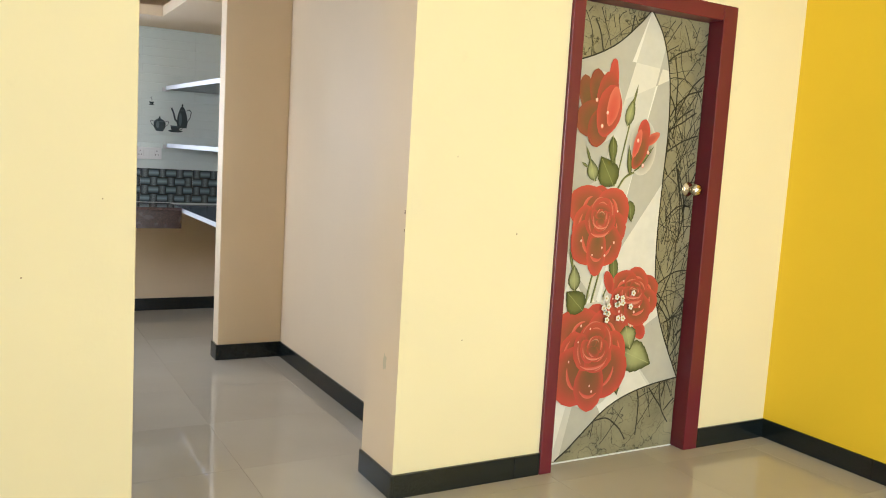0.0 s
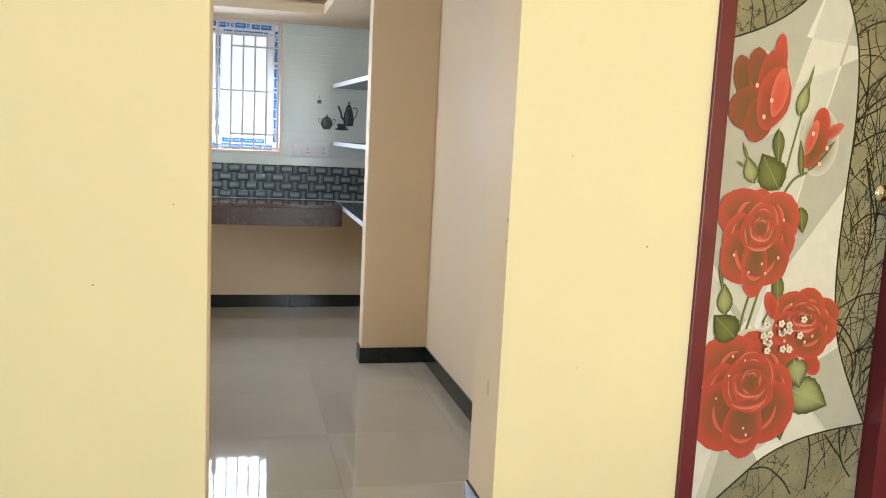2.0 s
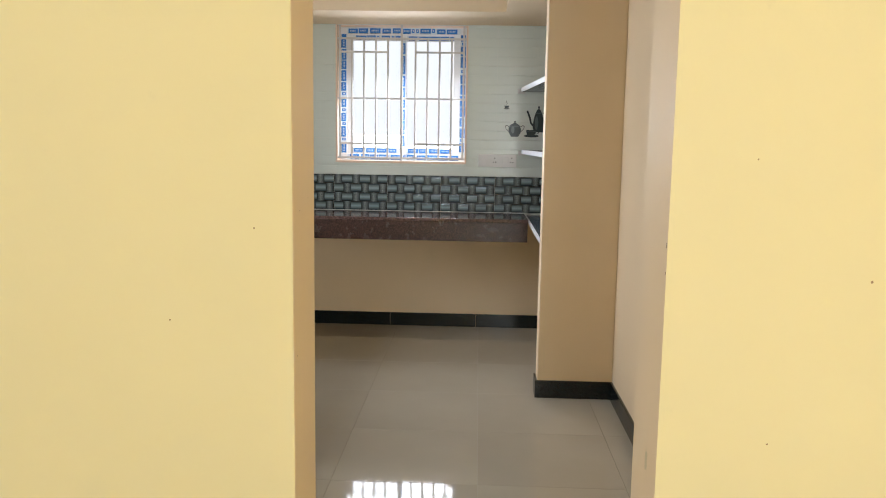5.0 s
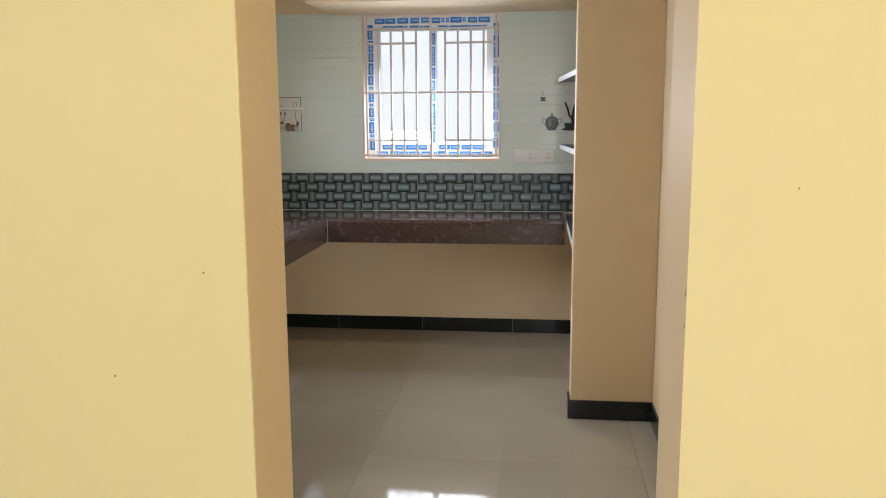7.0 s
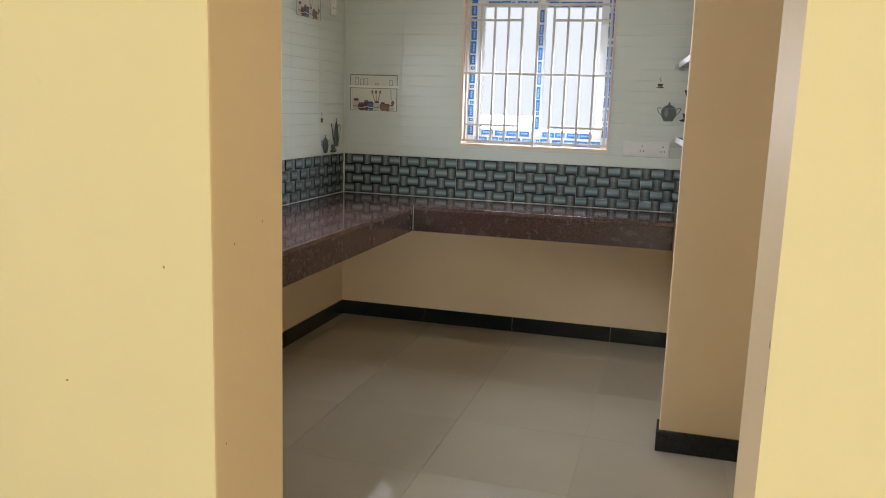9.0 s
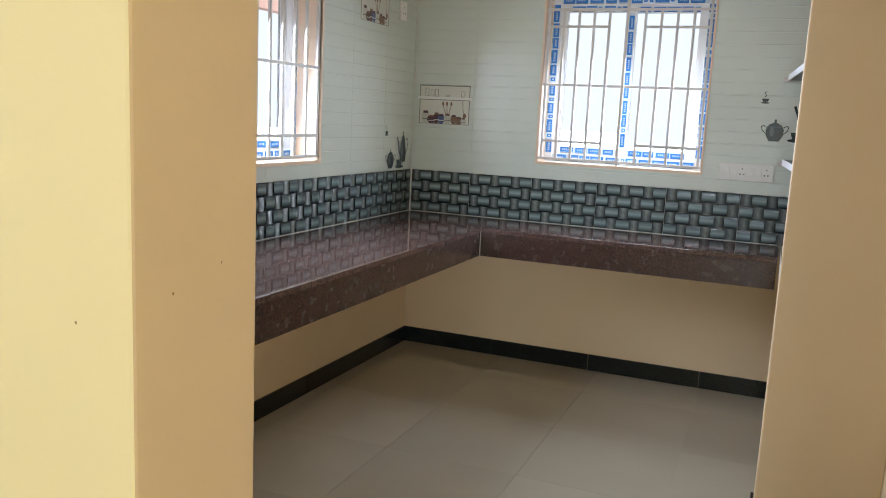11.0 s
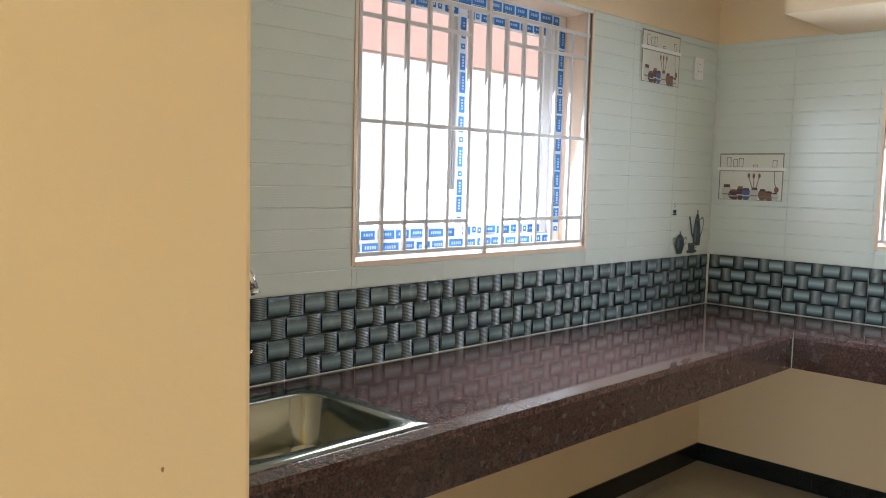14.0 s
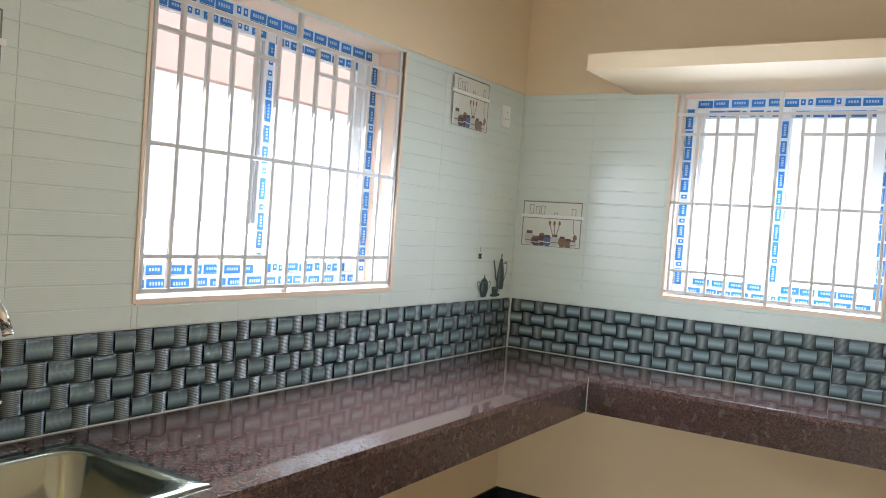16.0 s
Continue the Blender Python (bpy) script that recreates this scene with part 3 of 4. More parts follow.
for a in (0.5, 0.5 + math.pi / 2):
    d = Vector((0, math.cos(a), math.sin(a))) * 0.034
    p = Vector((0.09, TY + 0.022, 0.975))
    tube(bm, [p - d, p - d * 0.4, p + d * 0.4, p + d], 0.0062, 8)
lathe(bm, [(0.012, 0), (0.013, 0.012), (0.006, 0.018)], pose(0.082, TY + 0.022, 0.975, 0, 90, 0))
make("handle", bm, CHROME, tap)
hose = base("water_hose", 0.03, TY - 0.02, 1.36)
tagged(hose, "thin brown hose looped above the tap", "hose")
bm = bmesh.new()
tube(bm, [(0.055, TY, 1.228), (0.052, TY + 0.012, 1.258), (0.05, TY + 0.030, 1.29), (0.05, TY + 0.036, 1.322), (0.048, TY + 0.027, 1.350), (0.04, TY + 0.008, 1.362), (0.03, TY - 0.012, 1.352), (0.014, TY - 0.03, 1.335), (0.001, TY - 0.04, 1.325)], 0.0045, 10)
make("loop", bm, HOSE, hose)
# dark ornamental picture printed on the tiles behind the tap
GILT = material("gilt_print", (0.34, 0.22, 0.08), 0.3, var=0.2, scale=60)
bm = bmesh.new()
cy, rnd = TY - 0.075, random.Random(3)
rim = [(cy + (0.075 + 0.012 * math.cos(2 * a)) * math.cos(a), 1.262 + 0.108 * math.sin(a)) for a in [2 * math.pi * i / 28 for i in range(28)]]
bm.faces.new([bm.verts.new((0.0042, y, z)) for y, z in rim])
for i in range(46):
    a, r = rnd.uniform(0, 6.28), rnd.uniform(0.3, 0.9)
    y, z, q = cy + 0.075 * r * math.cos(a), 1.262 + 0.10 * r * math.sin(a), rnd.uniform(0.002, 0.006)
    f = bm.faces.new([bm.verts.new((0.0050 + 0.00002 * i, y + q * math.cos(k), z + 1.4 * q * math.sin(k))) for k in (0, 1.3, 2.5, 3.8, 5)])
    f.material_index = 1
ob = make("tile_picture", bm, [DARK, GILT])
tagged(ob, "dark oval picture with gilt specks printed on tiles", "tile picture")

# ---- open shelves ----
def prism(bm, pts, z0, z1, mi=0):
    lo = [bm.verts.new((x, y, z0)) for x, y in pts]
    hi = [bm.verts.new((x, y, z1)) for x, y in pts]
    bm.faces.new(lo[::-1]).material_index = mi
    bm.faces.new(hi).material_index = mi
    for i in range(len(pts)):
        k = (i + 1) % len(pts)
        bm.faces.new([lo[i], lo[k], hi[k], hi[i]]).material_index = mi


for z, xb, xf in ((0.822, 2.215, 2.212), (1.295, 2.172, 2.262), (1.735, 2.158, 2.268)):
    sh = base("wall_shelf", 2.4, -0.75, z)
    tagged(sh, "dark slate shelf slab with white painted front edge", "shelf", group="kitchen niche shelves")
    y0 = -1.529
    bm = bmesh.new()
    prism(bm, [(xb + 0.005, -0.004), (xf + 0.005, y0), (2.611, y0), (2.611, -0.004)], z, z + 0.026)
    make("slab", bm, SHELFSTONE, sh)
    bm = bmesh.new()
    prism(bm, [(xb, -0.03), (xf, y0), (xf + 0.0046, y0), (xb + 0.0046, -0.03)], z - 0.002, z + 0.028)
    make("edge", bm, SHELFEDGE, sh)
    boxes("bracket", GRILLE, [(xb - 0.022, xb + 0.03, -0.028, -0.006, z - 0.012, z - 0.0005), (xb - 0.022, xb - 0.004, -0.026, -0.008, z, z + 0.018)], sh, 0.002)


# ---- switches ----
def switch_plate(name, m, w, h, label, mods):
    """A moulded plate with rockers and sockets; m takes its face (x along, z up, -y out) to the wall."""
    e = base(name, *m.translation)
    tagged(e, label, "switch")
    e.rotation_euler = m.to_euler()
    def local(nm, bm, mats):
        ob = make(nm, bm, mats)
        ob.parent = e
        return ob
    bm = bmesh.new()
    box(bm, -w / 2, w / 2, -0.012, 0, -h / 2, h / 2, 0, 0.004)
    local("plate", bm, SWITCH)
    step = (w - 0.03) / len(mods)
    for i, k in enumerate(mods):
        u = -w / 2 + 0.015 + step * (i + 0.5)
        bm = bmesh.new()
        if k == "r":
            box(bm, u - step * 0.42, u + step * 0.42, -0.016, -0.011, -h * 0.27, h * 0.27, 0, 0.002)
            box(bm, u - step * 0.3, u + step * 0.3, -0.0185, -0.0155, -h * 0.22, 0, 0, 0.0015)
            local("rocker", bm, SWITCH)
        else:
            box(bm, u - step * 0.46, u + step * 0.46, -0.0145, -0.011, -h * 0.32, h * 0.32, 0, 0.002)
            for a, b in ((0, 0.2), (-0.22, -0.12), (0.22, -0.12)):
                x, z = u + a * step, b * h
                box(bm, x - 0.0032, x + 0.0032, -0.0150, -0.0143, z - 0.0036, z + 0.0036, 1)
            local("socket", bm, [SWITCH, DARK])
    return e


switch_plate("switch_board", pose(2.0, 0.0, 1.241), 0.277, 0.092, "white modular switch board with rockers and two sockets", "rrsrrs")
switch_plate("switch_plate", pose(0.0, -0.211, 2.066, 0, 0, 90), 0.085, 0.11, "small white socket plate on the tiled wall", "s")

# ---- printed pictures on tiles ----
INK = plain("dark_teal_print", (0.030, 0.050, 0.058), 0.2)
INK2 = plain("grey_teal_print", (0.10, 0.14, 0.15), 0.2)
LINE = plain("grey_line_print", (0.24, 0.25, 0.22), 0.2)
PALE = plain("pale_panel_print", (0.74, 0.75, 0.68), 0.15)
JAR = [plain("plum_print", (0.10, 0.05, 0.06)), plain("blue_print", (0.10, 0.13, 0.28)), plain("white_jar_print", (0.55, 0.55, 0.50)), plain("brown_print", (0.22, 0.12, 0.07)), plain("tan_print", (0.42, 0.30, 0.17))]


def flat(bm, pts, d, mi=0):
    """A flat printed shape at the depth d before the tile, in local x and z."""
    f = bm.faces.new([bm.verts.new((u, -d, v)) for u, v in pts])
    f.material_index = mi


def rect(bm, a, b, c, e, d, mi=0):
    flat(bm, [(a, c), (b, c), (b, e), (a, e)], d, mi)


def disc(cx, cy, rx, ry, n=18):
    return [(cx + rx * math.cos(2 * math.pi * i / n), cy + ry * math.sin(2 * math.pi * i / n)) for i in range(n)]


def ribbon(bm, pts, w, d, mi=0):
    pts = [Vector(p) for p in pts]
    for a, b in zip(pts, pts[1:]):
        t = (b - a).normalized()
        nrm = Vector((-t.y, t.x)) * w / 2
        flat(bm, [a - nrm - t * w * 0.2, b - nrm + t * w * 0.2, b + nrm + t * w * 0.2, a + nrm - t * w * 0.2], d, mi)


def print_object(name, m, bm, mats, label, category="tile picture"):
    me = bpy.data.meshes.new(name)
    bmesh.ops.recalc_face_normals(bm, faces=bm.faces[:])
    bm.to_mesh(me)
    bm.free()
    for x in mats:
        me.materials.append(x)
    ob = new(name, me)
    ob.matrix_world = m
    return tagged(ob, label, category)


def jar_picture(m):
    """A framed ledge with jars, spoons and pots, printed on a tile; 0.345 wide and 0.237 high from its lower corner."""
    bm = bmesh.new()
    w, h, d = 0.335, 0.237, 0.0045
    rect(bm, 0, w, 0, h, d, 3)
    for a, b, c, e in ((0, w, h - 0.006, h), (0, 0.005, 0, h), (w - 0.005, w, 0, h), (0, w, 0, 0.003)):
        rect(bm, a, b, c, e, d + 0.0008, 2)
    rect(bm, -0.012, w + 0.012, 0.150, 0.166, d + 0.0016, 8)
    rect(bm, 0, w, 0.146, 0.150, d + 0.0012, 2)
    for u, k, hh in ((0.05, 8, 0.05), (0.085, 2, 0.04), (0.115, 8, 0.045), (0.19, 2, 0.012), (0.29, 8, 0.035)):
        rect(bm, u - 0.012, u + 0.012, 0.168, 0.168 + hh, d + 0.0010, 2)
        rect(bm, u - 0.009, u + 0.009, 0.170, 0.165 + hh, d + 0.0015, 3)
    for u, r, hh, k in ((0.045, 0.028, 0.075, 6), (0.085, 0.030, 0.050, 4), (0.118, 0.022, 0.066, 4), (0.150, 0.024, 0.058, 5), (0.192, 0.024, 0.062, 6), (0.235, 0.022, 0.055, 7), (0.268, 0.024, 0.045, 7), (0.298, 0.018, 0.04, 6)):
        flat(bm, disc(u, hh / 2 + 0.002, r, hh / 2 + 0.002), d + 0.0010 + u * 0.001, k)
        rect(bm, u - r * 0.6, u + r * 0.6, hh * 0.85, hh * 1.05, d + 0.0016 + u * 0.001, 4 if k != 4 else 7)
        rect(bm, u - r * 0.8, u + r * 0.8, hh * 0.35, hh * 0.42, d + 0.0019 + u * 0.001, 3 if k in (4, 5) else 2)
    for a, b in ((0.182, 0.160), (0.190, 0.186), (0.198, 0.215)):
        ribbon(bm, [(a, 0.055), (b, 0.118)], 0.004, d + 0.0022, 7)
        flat(bm, disc(b, 0.124, 0.007, 0.013, 10), d + 0.0024, 7)
    ribbon(bm, [(0.29, 0.145), (0.293, 0.09), (0.305, 0.06)], 0.004, d + 0.0022, 2)
    flat(bm, disc(0.305, 0.055, 0.012, 0.015, 10), d + 0.0024, 6 + 1)
    return print_object("tile_picture", m, bm, [INK, INK2, LINE, PALE, *JAR, SWITCH][:8] + [SWITCH], "printed tile picture of jars and spoons on a ledge")


jar_picture(pose(0.045, 0, 1.415))
jar_picture(pose(0, -0.732, 1.957, 0, 0, 90))
jar_picture(pose(0, -3.145, 1.70, 0, 0, 90))


def pot_picture(m):
    """A coffee pot, a sugar pot and a cup, printed on a tile; 0.3 wide from the sugar pot's handle."""
    e = base("tile_picture", 0, 0, 0)
    e.matrix_world = m
    tagged(e, "printed tile picture of coffee pot, sugar pot and cup", "tile picture")
    d = 0.005

    def done(name):
        bmesh.ops.recalc_face_normals(bm, faces=bm.faces[:])
        me = bpy.data.meshes.new(name)
        bm.to_mesh(me)
        bm.free()
        me.materials.append(INK)
        me.materials.append(INK2)
        new(name, me).parent = e

    bm = bmesh.new()
    # sugar pot
    flat(bm, [(0.055, 0.0), (0.105, 0.0), (0.122, 0.03), (0.125, 0.06), (0.112, 0.085), (0.09, 0.097), (0.08, 0.105), (0.07, 0.097), (0.048, 0.085), (0.035, 0.06), (0.038, 0.03)], d, 0)
    flat(bm, disc(0.08, 0.108, 0.006, 0.008, 10), d + 0.0006, 0)
    flat(bm, disc(0.066, 0.05, 0.012, 0.026, 12), d + 0.0008, 1)
    rect(bm, 0.04, 0.12, 0.074, 0.078, d + 0.0010, 1)
    ribbon(bm, [(0.04, 0.035), (0.018, 0.055), (0.012, 0.075), (0.022, 0.082), (0.038, 0.072)], 0.004, d, 0)
    ribbon(bm, [(0.12, 0.035), (0.142, 0.055), (0.148, 0.075), (0.138, 0.082), (0.122, 0.072)], 0.004, d, 0)
    done('sugar_pot_print')
    bm = bmesh.new()
    # coffee pot
    flat(bm, [(0.215, 0.035), (0.285, 0.035), (0.292, 0.08), (0.285, 0.13), (0.272, 0.175), (0.262, 0.195), (0.25, 0.205), (0.238, 0.195), (0.228, 0.175), (0.215, 0.13), (0.208, 0.08)], d, 0)
    flat(bm, disc(0.25, 0.212, 0.007, 0.010, 10), d + 0.0006, 0)
    flat(bm, disc(0.235, 0.10, 0.012, 0.05, 14), d + 0.0008, 1)
    rect(bm, 0.226, 0.274, 0.168, 0.172, d + 0.0010, 1)
    ribbon(bm, [(0.218, 0.075), (0.195, 0.10), (0.186, 0.14), (0.168, 0.185)], 0.013, d + 0.0003, 0)
    ribbon(bm, [(0.28, 0.17), (0.305, 0.18), (0.318, 0.16), (0.31, 0.12), (0.288, 0.08)], 0.006, d, 0)
    done('coffee_pot_print')
    bm = bmesh.new()
    # cup on its saucer
    flat(bm, [(0.17, 0.012), (0.225, 0.012), (0.24, 0.05), (0.16, 0.05)], d + 0.0012, 0)
    rect(bm, 0.165, 0.235, 0.040, 0.044, d + 0.0018, 1)
    flat(bm, disc(0.2, 0.008, 0.055, 0.010), d + 0.0015, 0)
    ribbon(bm, [(0.237, 0.045), (0.252, 0.04), (0.25, 0.026), (0.232, 0.022)], 0.004, d + 0.0012, 0)
    done('cup_print')
    bm = bmesh.new()
    # little steaming cup
    flat(bm, [(0.006, 0.205), (0.03, 0.205), (0.036, 0.222), (0.0, 0.222)], d, 0)
    flat(bm, disc(0.018, 0.2, 0.022, 0.004), d + 0.0004, 0)
    ribbon(bm, [(0.014, 0.23), (0.022, 0.24), (0.012, 0.25), (0.02, 0.26)], 0.003, d, 0)
    done('steaming_cup_print')
    return e


pot_picture(pose(0, -0.388, 1.138, 0, 0, 90))
pot_picture(pose(2.040, 0, 1.415))

# ---- rose door ----
VEIN_G = bpy.data.materials.new("printed_vein_panel")
VEIN_G.use_nodes = True
vn, vl = VEIN_G.node_tree.nodes, VEIN_G.node_tree.links
vb = vn["Principled BSDF"]
vb.inputs["Roughness"].default_value = 0.3
vtc = vn.new("ShaderNodeTexCoord")
vno = vn.new("ShaderNodeTexNoise")
vno.inputs["Scale"].default_value = 5
vno.inputs["Detail"].default_value = 5
vl.new(vtc.outputs["Object"], vno.inputs["Vector"])
vmix = vn.new("ShaderNodeMix")
vmix.data_type = "RGBA"
vmix.inputs["Factor"].default_value = 0.3
vl.new(vtc.outputs["Object"], vmix.inputs["A"])
vl.new(vno.outputs["Color"], vmix.inputs["B"])
lines = []
for sc, wd in ((9.0, 0.02), (23.0, 0.03)):
    vo = vn.new("ShaderNodeTexVoronoi")
    vo.feature = "DISTANCE_TO_EDGE"
    vo.inputs["Scale"].default_value = sc
    vl.new(vmix.outputs["Result"], vo.inputs["Vector"])
    mr = vn.new("ShaderNodeMapRange")
    mr.inputs["From Max"].default_value = wd
    vl.new(vo.outputs["Distance"], mr.inputs["Value"])
    lines.append(mr)
mul = vn.new("ShaderNodeMath")
mul.operation = "MULTIPLY"
soft2 = vn.new("ShaderNodeMapRange")
soft2.inputs["To Min"].default_value = 0.6
vl.new(lines[1].outputs["Result"], soft2.inputs["Value"])
vl.new(lines[0].outputs["Result"], mul.inputs[0])
vl.new(soft2.outputs["Result"], mul.inputs[1])
vr = vn.new("ShaderNodeValToRGB")
vr.color_ramp.elements[0].color = (0.030, 0.030, 0.018, 1)
vr.color_ramp.elements[1].color = (0.40, 0.37, 0.22, 1)
tone = vn.new("ShaderNodeMix")
tone.data_type = "RGBA"
tone.blend_type = "MULTIPLY"
tone.inputs["Factor"].default_value = 0.7
vl.new(mul.outputs[0], vr.inputs["Fac"])
vl.new(vr.outputs["Color"], tone.inputs["A"])
vl.new(vno.outputs["Fac"], tone.inputs["B"])
vl.new(tone.outputs["Result"], vb.inputs["Base Color"])

FACETS = [plain("facet_print_%s" % k, c, 0.3) for k, c in (("ivory", (0.70, 0.68, 0.58)), ("pale", (0.62, 0.61, 0.52)), ("grey", (0.47, 0.46, 0.38)), ("white", (0.76, 0.75, 0.66)))]
BORDER = plain("black_line_print", (0.02, 0.02, 0.015))
DOTS = plain("white_flower_print", (0.80, 0.78, 0.68))
GOLD = plain("gold_dot_print", (0.60, 0.42, 0.10))

DL, DR, DT, DY = 3.105, 3.902, 2.040, YR + 0.07
door = base("door_1", (DX0 + DX1) / 2, YR, 0)
tagged(door, "closed printed rose door in a maroon wooden frame", "door", kind="structure")
bm = bmesh.new()
fy0, fy1 = YR - 0.014, YR + 0.125
box(bm, DX0, DL + 0.003, fy0, fy1, 0, DZ, 0, 0.004)
box(bm, DR, DX1, fy0, fy1, 0, DZ, 0, 0.004)
box(bm, DL + 0.003, DR, fy0, fy1, DT, DZ, 0, 0.004)
make("frame", bm, MAROON, door)
boxes("leaf", VEIN_G, [(DL + 0.003, DR - 0.003, DY, DY + 0.032, 0.006, DT - 0.003)], door)
boxes("threshold_strip", GROUT, [(DL + 0.003, DR - 0.003, DY - 0.004, DY + 0.03, 0.0, 0.005)], door)


def du(u):
    return DL + 1.183 * u + 0.03 * min(1, u / 0.1)


def dv(v):
    return 1.095 * v + 0.045 * min(1, v / 0.15)


def on_door(bm, pts, k, mi):
    f = bm.faces.new([bm.verts.new((du(u), DY - 0.0004 * k - 0.0004, dv(v))) for u, v in pts])
    f.material_index = mi


def web_strokes(seed, count):
    """Thin dark branching strokes printed over the door's ground, under the ivory field."""
    rnd = random.Random(seed)
    bm = bmesh.new()
    for c in range(count):
        u, v = rnd.uniform(0.05, 0.68), rnd.uniform(0.02, 1.8)
        if 0.1 < v < 1.45 and u < 0.44:
            u = rnd.uniform(0.47, 0.68)
        a = rnd.choice((0.9, 1.3, 1.7, 2.2, 0.5)) + rnd.uniform(-0.4, 0.4)
        w = rnd.choice((0.0014, 0.002, 0.002, 0.0035))
        bend = rnd.uniform(-0.12, 0.12)
        pts = []
        for i in range(rnd.randrange(7, 16)):
            if not (0.006 < u < 0.655 and 0.006 < v < 1.81):
                break
            pts.append((u, v))
            a += bend + rnd.uniform(-0.16, 0.16)
            u, v = u + 0.022 * math.cos(a), v + 0.026 * math.sin(a)
        q = [Vector((du(x), dv(y))) for x, y in pts]
        for p0, p1 in zip(q, q[1:]):
            nrm = Vector((p0.y - p1.y, p1.x - p0.x)).normalized() * w
            bm.faces.new([bm.verts.new((p.x, DY - 0.00025, p.y)) for p in (p0 - nrm, p1 - nrm, p1 + nrm, p0 + nrm)])
    return make("web_print", bm, BORDER, door)


web_strokes(5, 210)


def smooth_line(pts, n=6):
    out = []
    p = [pts[0], *pts, pts[-1]]
    for a, b, c, d in zip(p, p[1:], p[2:], p[3:]):
        for i in range(n):
            t = i / n
            out.append(tuple(0.5 * (2 * b[j] + (c[j] - a[j]) * t + (2 * a[j] - 5 * b[j] + 4 * c[j] - d[j]) * t * t + (3 * b[j] - a[j] - 3 * c[j] + d[j]) * t ** 3) for j in (0, 1)))
    return out + [pts[-1]]


edge_top = smooth_line([(0.006, 1.58), (0.175, 1.667), (0.285, 1.763), (0.344, 1.83)])
edge_right = smooth_line([(0.344, 1.83), (0.413, 1.732), (0.462, 1.571), (0.478, 1.356), (0.472, 1.117), (0.470, 0.857), (0.490, 0.645), (0.545, 0.479), (0.645, 0.273)])
edge_low = smooth_line([(0.645, 0.273), (0.471, 0.245), (0.318, 0.192), (0.169, 0.091), (0.055, 0.008)])
outline = edge_top + edge_right[1:] + edge_low[1:] + [(0.004, 0.008)]
# faceted ivory field: the outline cut into strips, each split into slanted facets
bm = bmesh.new()
rnd = random.Random(4)
verts = [bm.verts.new((du(u), DY - 0.0004, dv(v))) for u, v in outline]
field = bm.faces.new(verts)
for k in range(13):
    a = rnd.uniform(0, math.pi)
    co = (DL + rnd.uniform(0.08, 0.55), 0, rnd.uniform(0.15, 1.95))
    geo = bm.faces[:] + bm.edges[:] + bm.verts[:]
    bmesh.ops.bisect_plane(bm, geom=geo, plane_co=co, plane_no=(math.cos(a), 0, math.sin(a)), dist=1e-5)
for f in bm.faces:
    f.material_index = rnd.randrange(4)
make("faceted_print", bm, FACETS, door)


def ribbon_on(bm, pts, w, k, mi):
    pts = [Vector(p) for p in pts]
    for a, b in zip(pts, pts[1:]):
        t = (b - a).normalized()
        nrm = Vector((-t.y, t.x)) * w / 2
        on_door(bm, [a - nrm, b - nrm, b + nrm, a + nrm], k, mi)


bm = bmesh.new()
for e in (edge_top, edge_right, edge_low):
    ribbon_on(bm, e, 0.006, 2, 0)
make("border_print", bm, BORDER, door)


INK_MAT = bpy.data.materials.new("rose_ink_print")
INK_MAT.use_nodes = True
ink_n, ink_l = INK_MAT.node_tree.nodes, INK_MAT.node_tree.links
ink_a = ink_n.new("ShaderNodeAttribute")
ink_a.attribute_name = "ink"
ink_l.new(ink_a.outputs["Color"], ink_n["Principled BSDF"].inputs["Base Color"])
ink_n["Principled BSDF"].inputs["Roughness"].default_value = 0.3
UMBER, CRIMSON, SCARLET, CORAL_INK, ROSE_LIGHT = (0.15, 0.085, 0.034), (0.36, 0.055, 0.034), (0.56, 0.075, 0.050), (0.64, 0.16, 0.10), (0.70, 0.31, 0.21)
MOSS, LEAF, SPRING = (0.055, 0.065, 0.018), (0.17, 0.19, 0.055), (0.40, 0.42, 0.18)
IVORY, DUSK = (0.64, 0.62, 0.52), (0.28, 0.26, 0.18)


def blend(a, b, t):
    return tuple(p + (q - p) * t for p, q in zip(a, b))


def ink_face(bm, pts, cols, k):
    lay = bm.loops.layers.float_color.get("ink") or bm.loops.layers.float_color.new("ink")
    f = bm.faces.new([bm.verts.new((max(DL + 0.004, x), DY - 0.0004 - 0.0004 * k, z)) for x, z in pts])
    for lp, c in zip(f.loops, cols):
        lp[lay] = (*c, 1)


def inked(bm, rim, heart, k, inner, outer):
    """A printed petal: the ink runs from the heart point out to the rim in two soft steps."""
    n = len(rim)
    half = [(heart[0] + (x - heart[0]) * 0.6, heart[1] + (z - heart[1]) * 0.6) for x, z in rim]
    mid = blend(inner, outer, 0.30)
    for i in range(n):
        j = (i + 1) % n
        ink_face(bm, [heart, half[i], half[j]], [inner, mid, mid], k)
        ink_face(bm, [half[i], rim[i], rim[j], half[j]], [mid, outer, outer, mid], k)


def petal_rim(cx, cz, length, width, turn, tip, rnd, n=22):
    """A petal outline that starts at its foot and widens to a wavy, slightly pointed end."""
    out = []
    for i in range(n):
        a = 2 * math.pi * i / n
        r = 1 + tip * max(0, math.cos(a)) ** 6 + 0.035 * math.sin(3 * a + rnd.uniform(0, 1)) + rnd.uniform(-0.02, 0.02)
        x, z = length * r * math.cos(a), width * r * math.sin(a) * (1.0 + 0.25 * math.cos(a))
        out.append((cx + x * math.cos(turn) - z * math.sin(turn), cz + x * math.sin(turn) + z * math.cos(turn)))
    return out


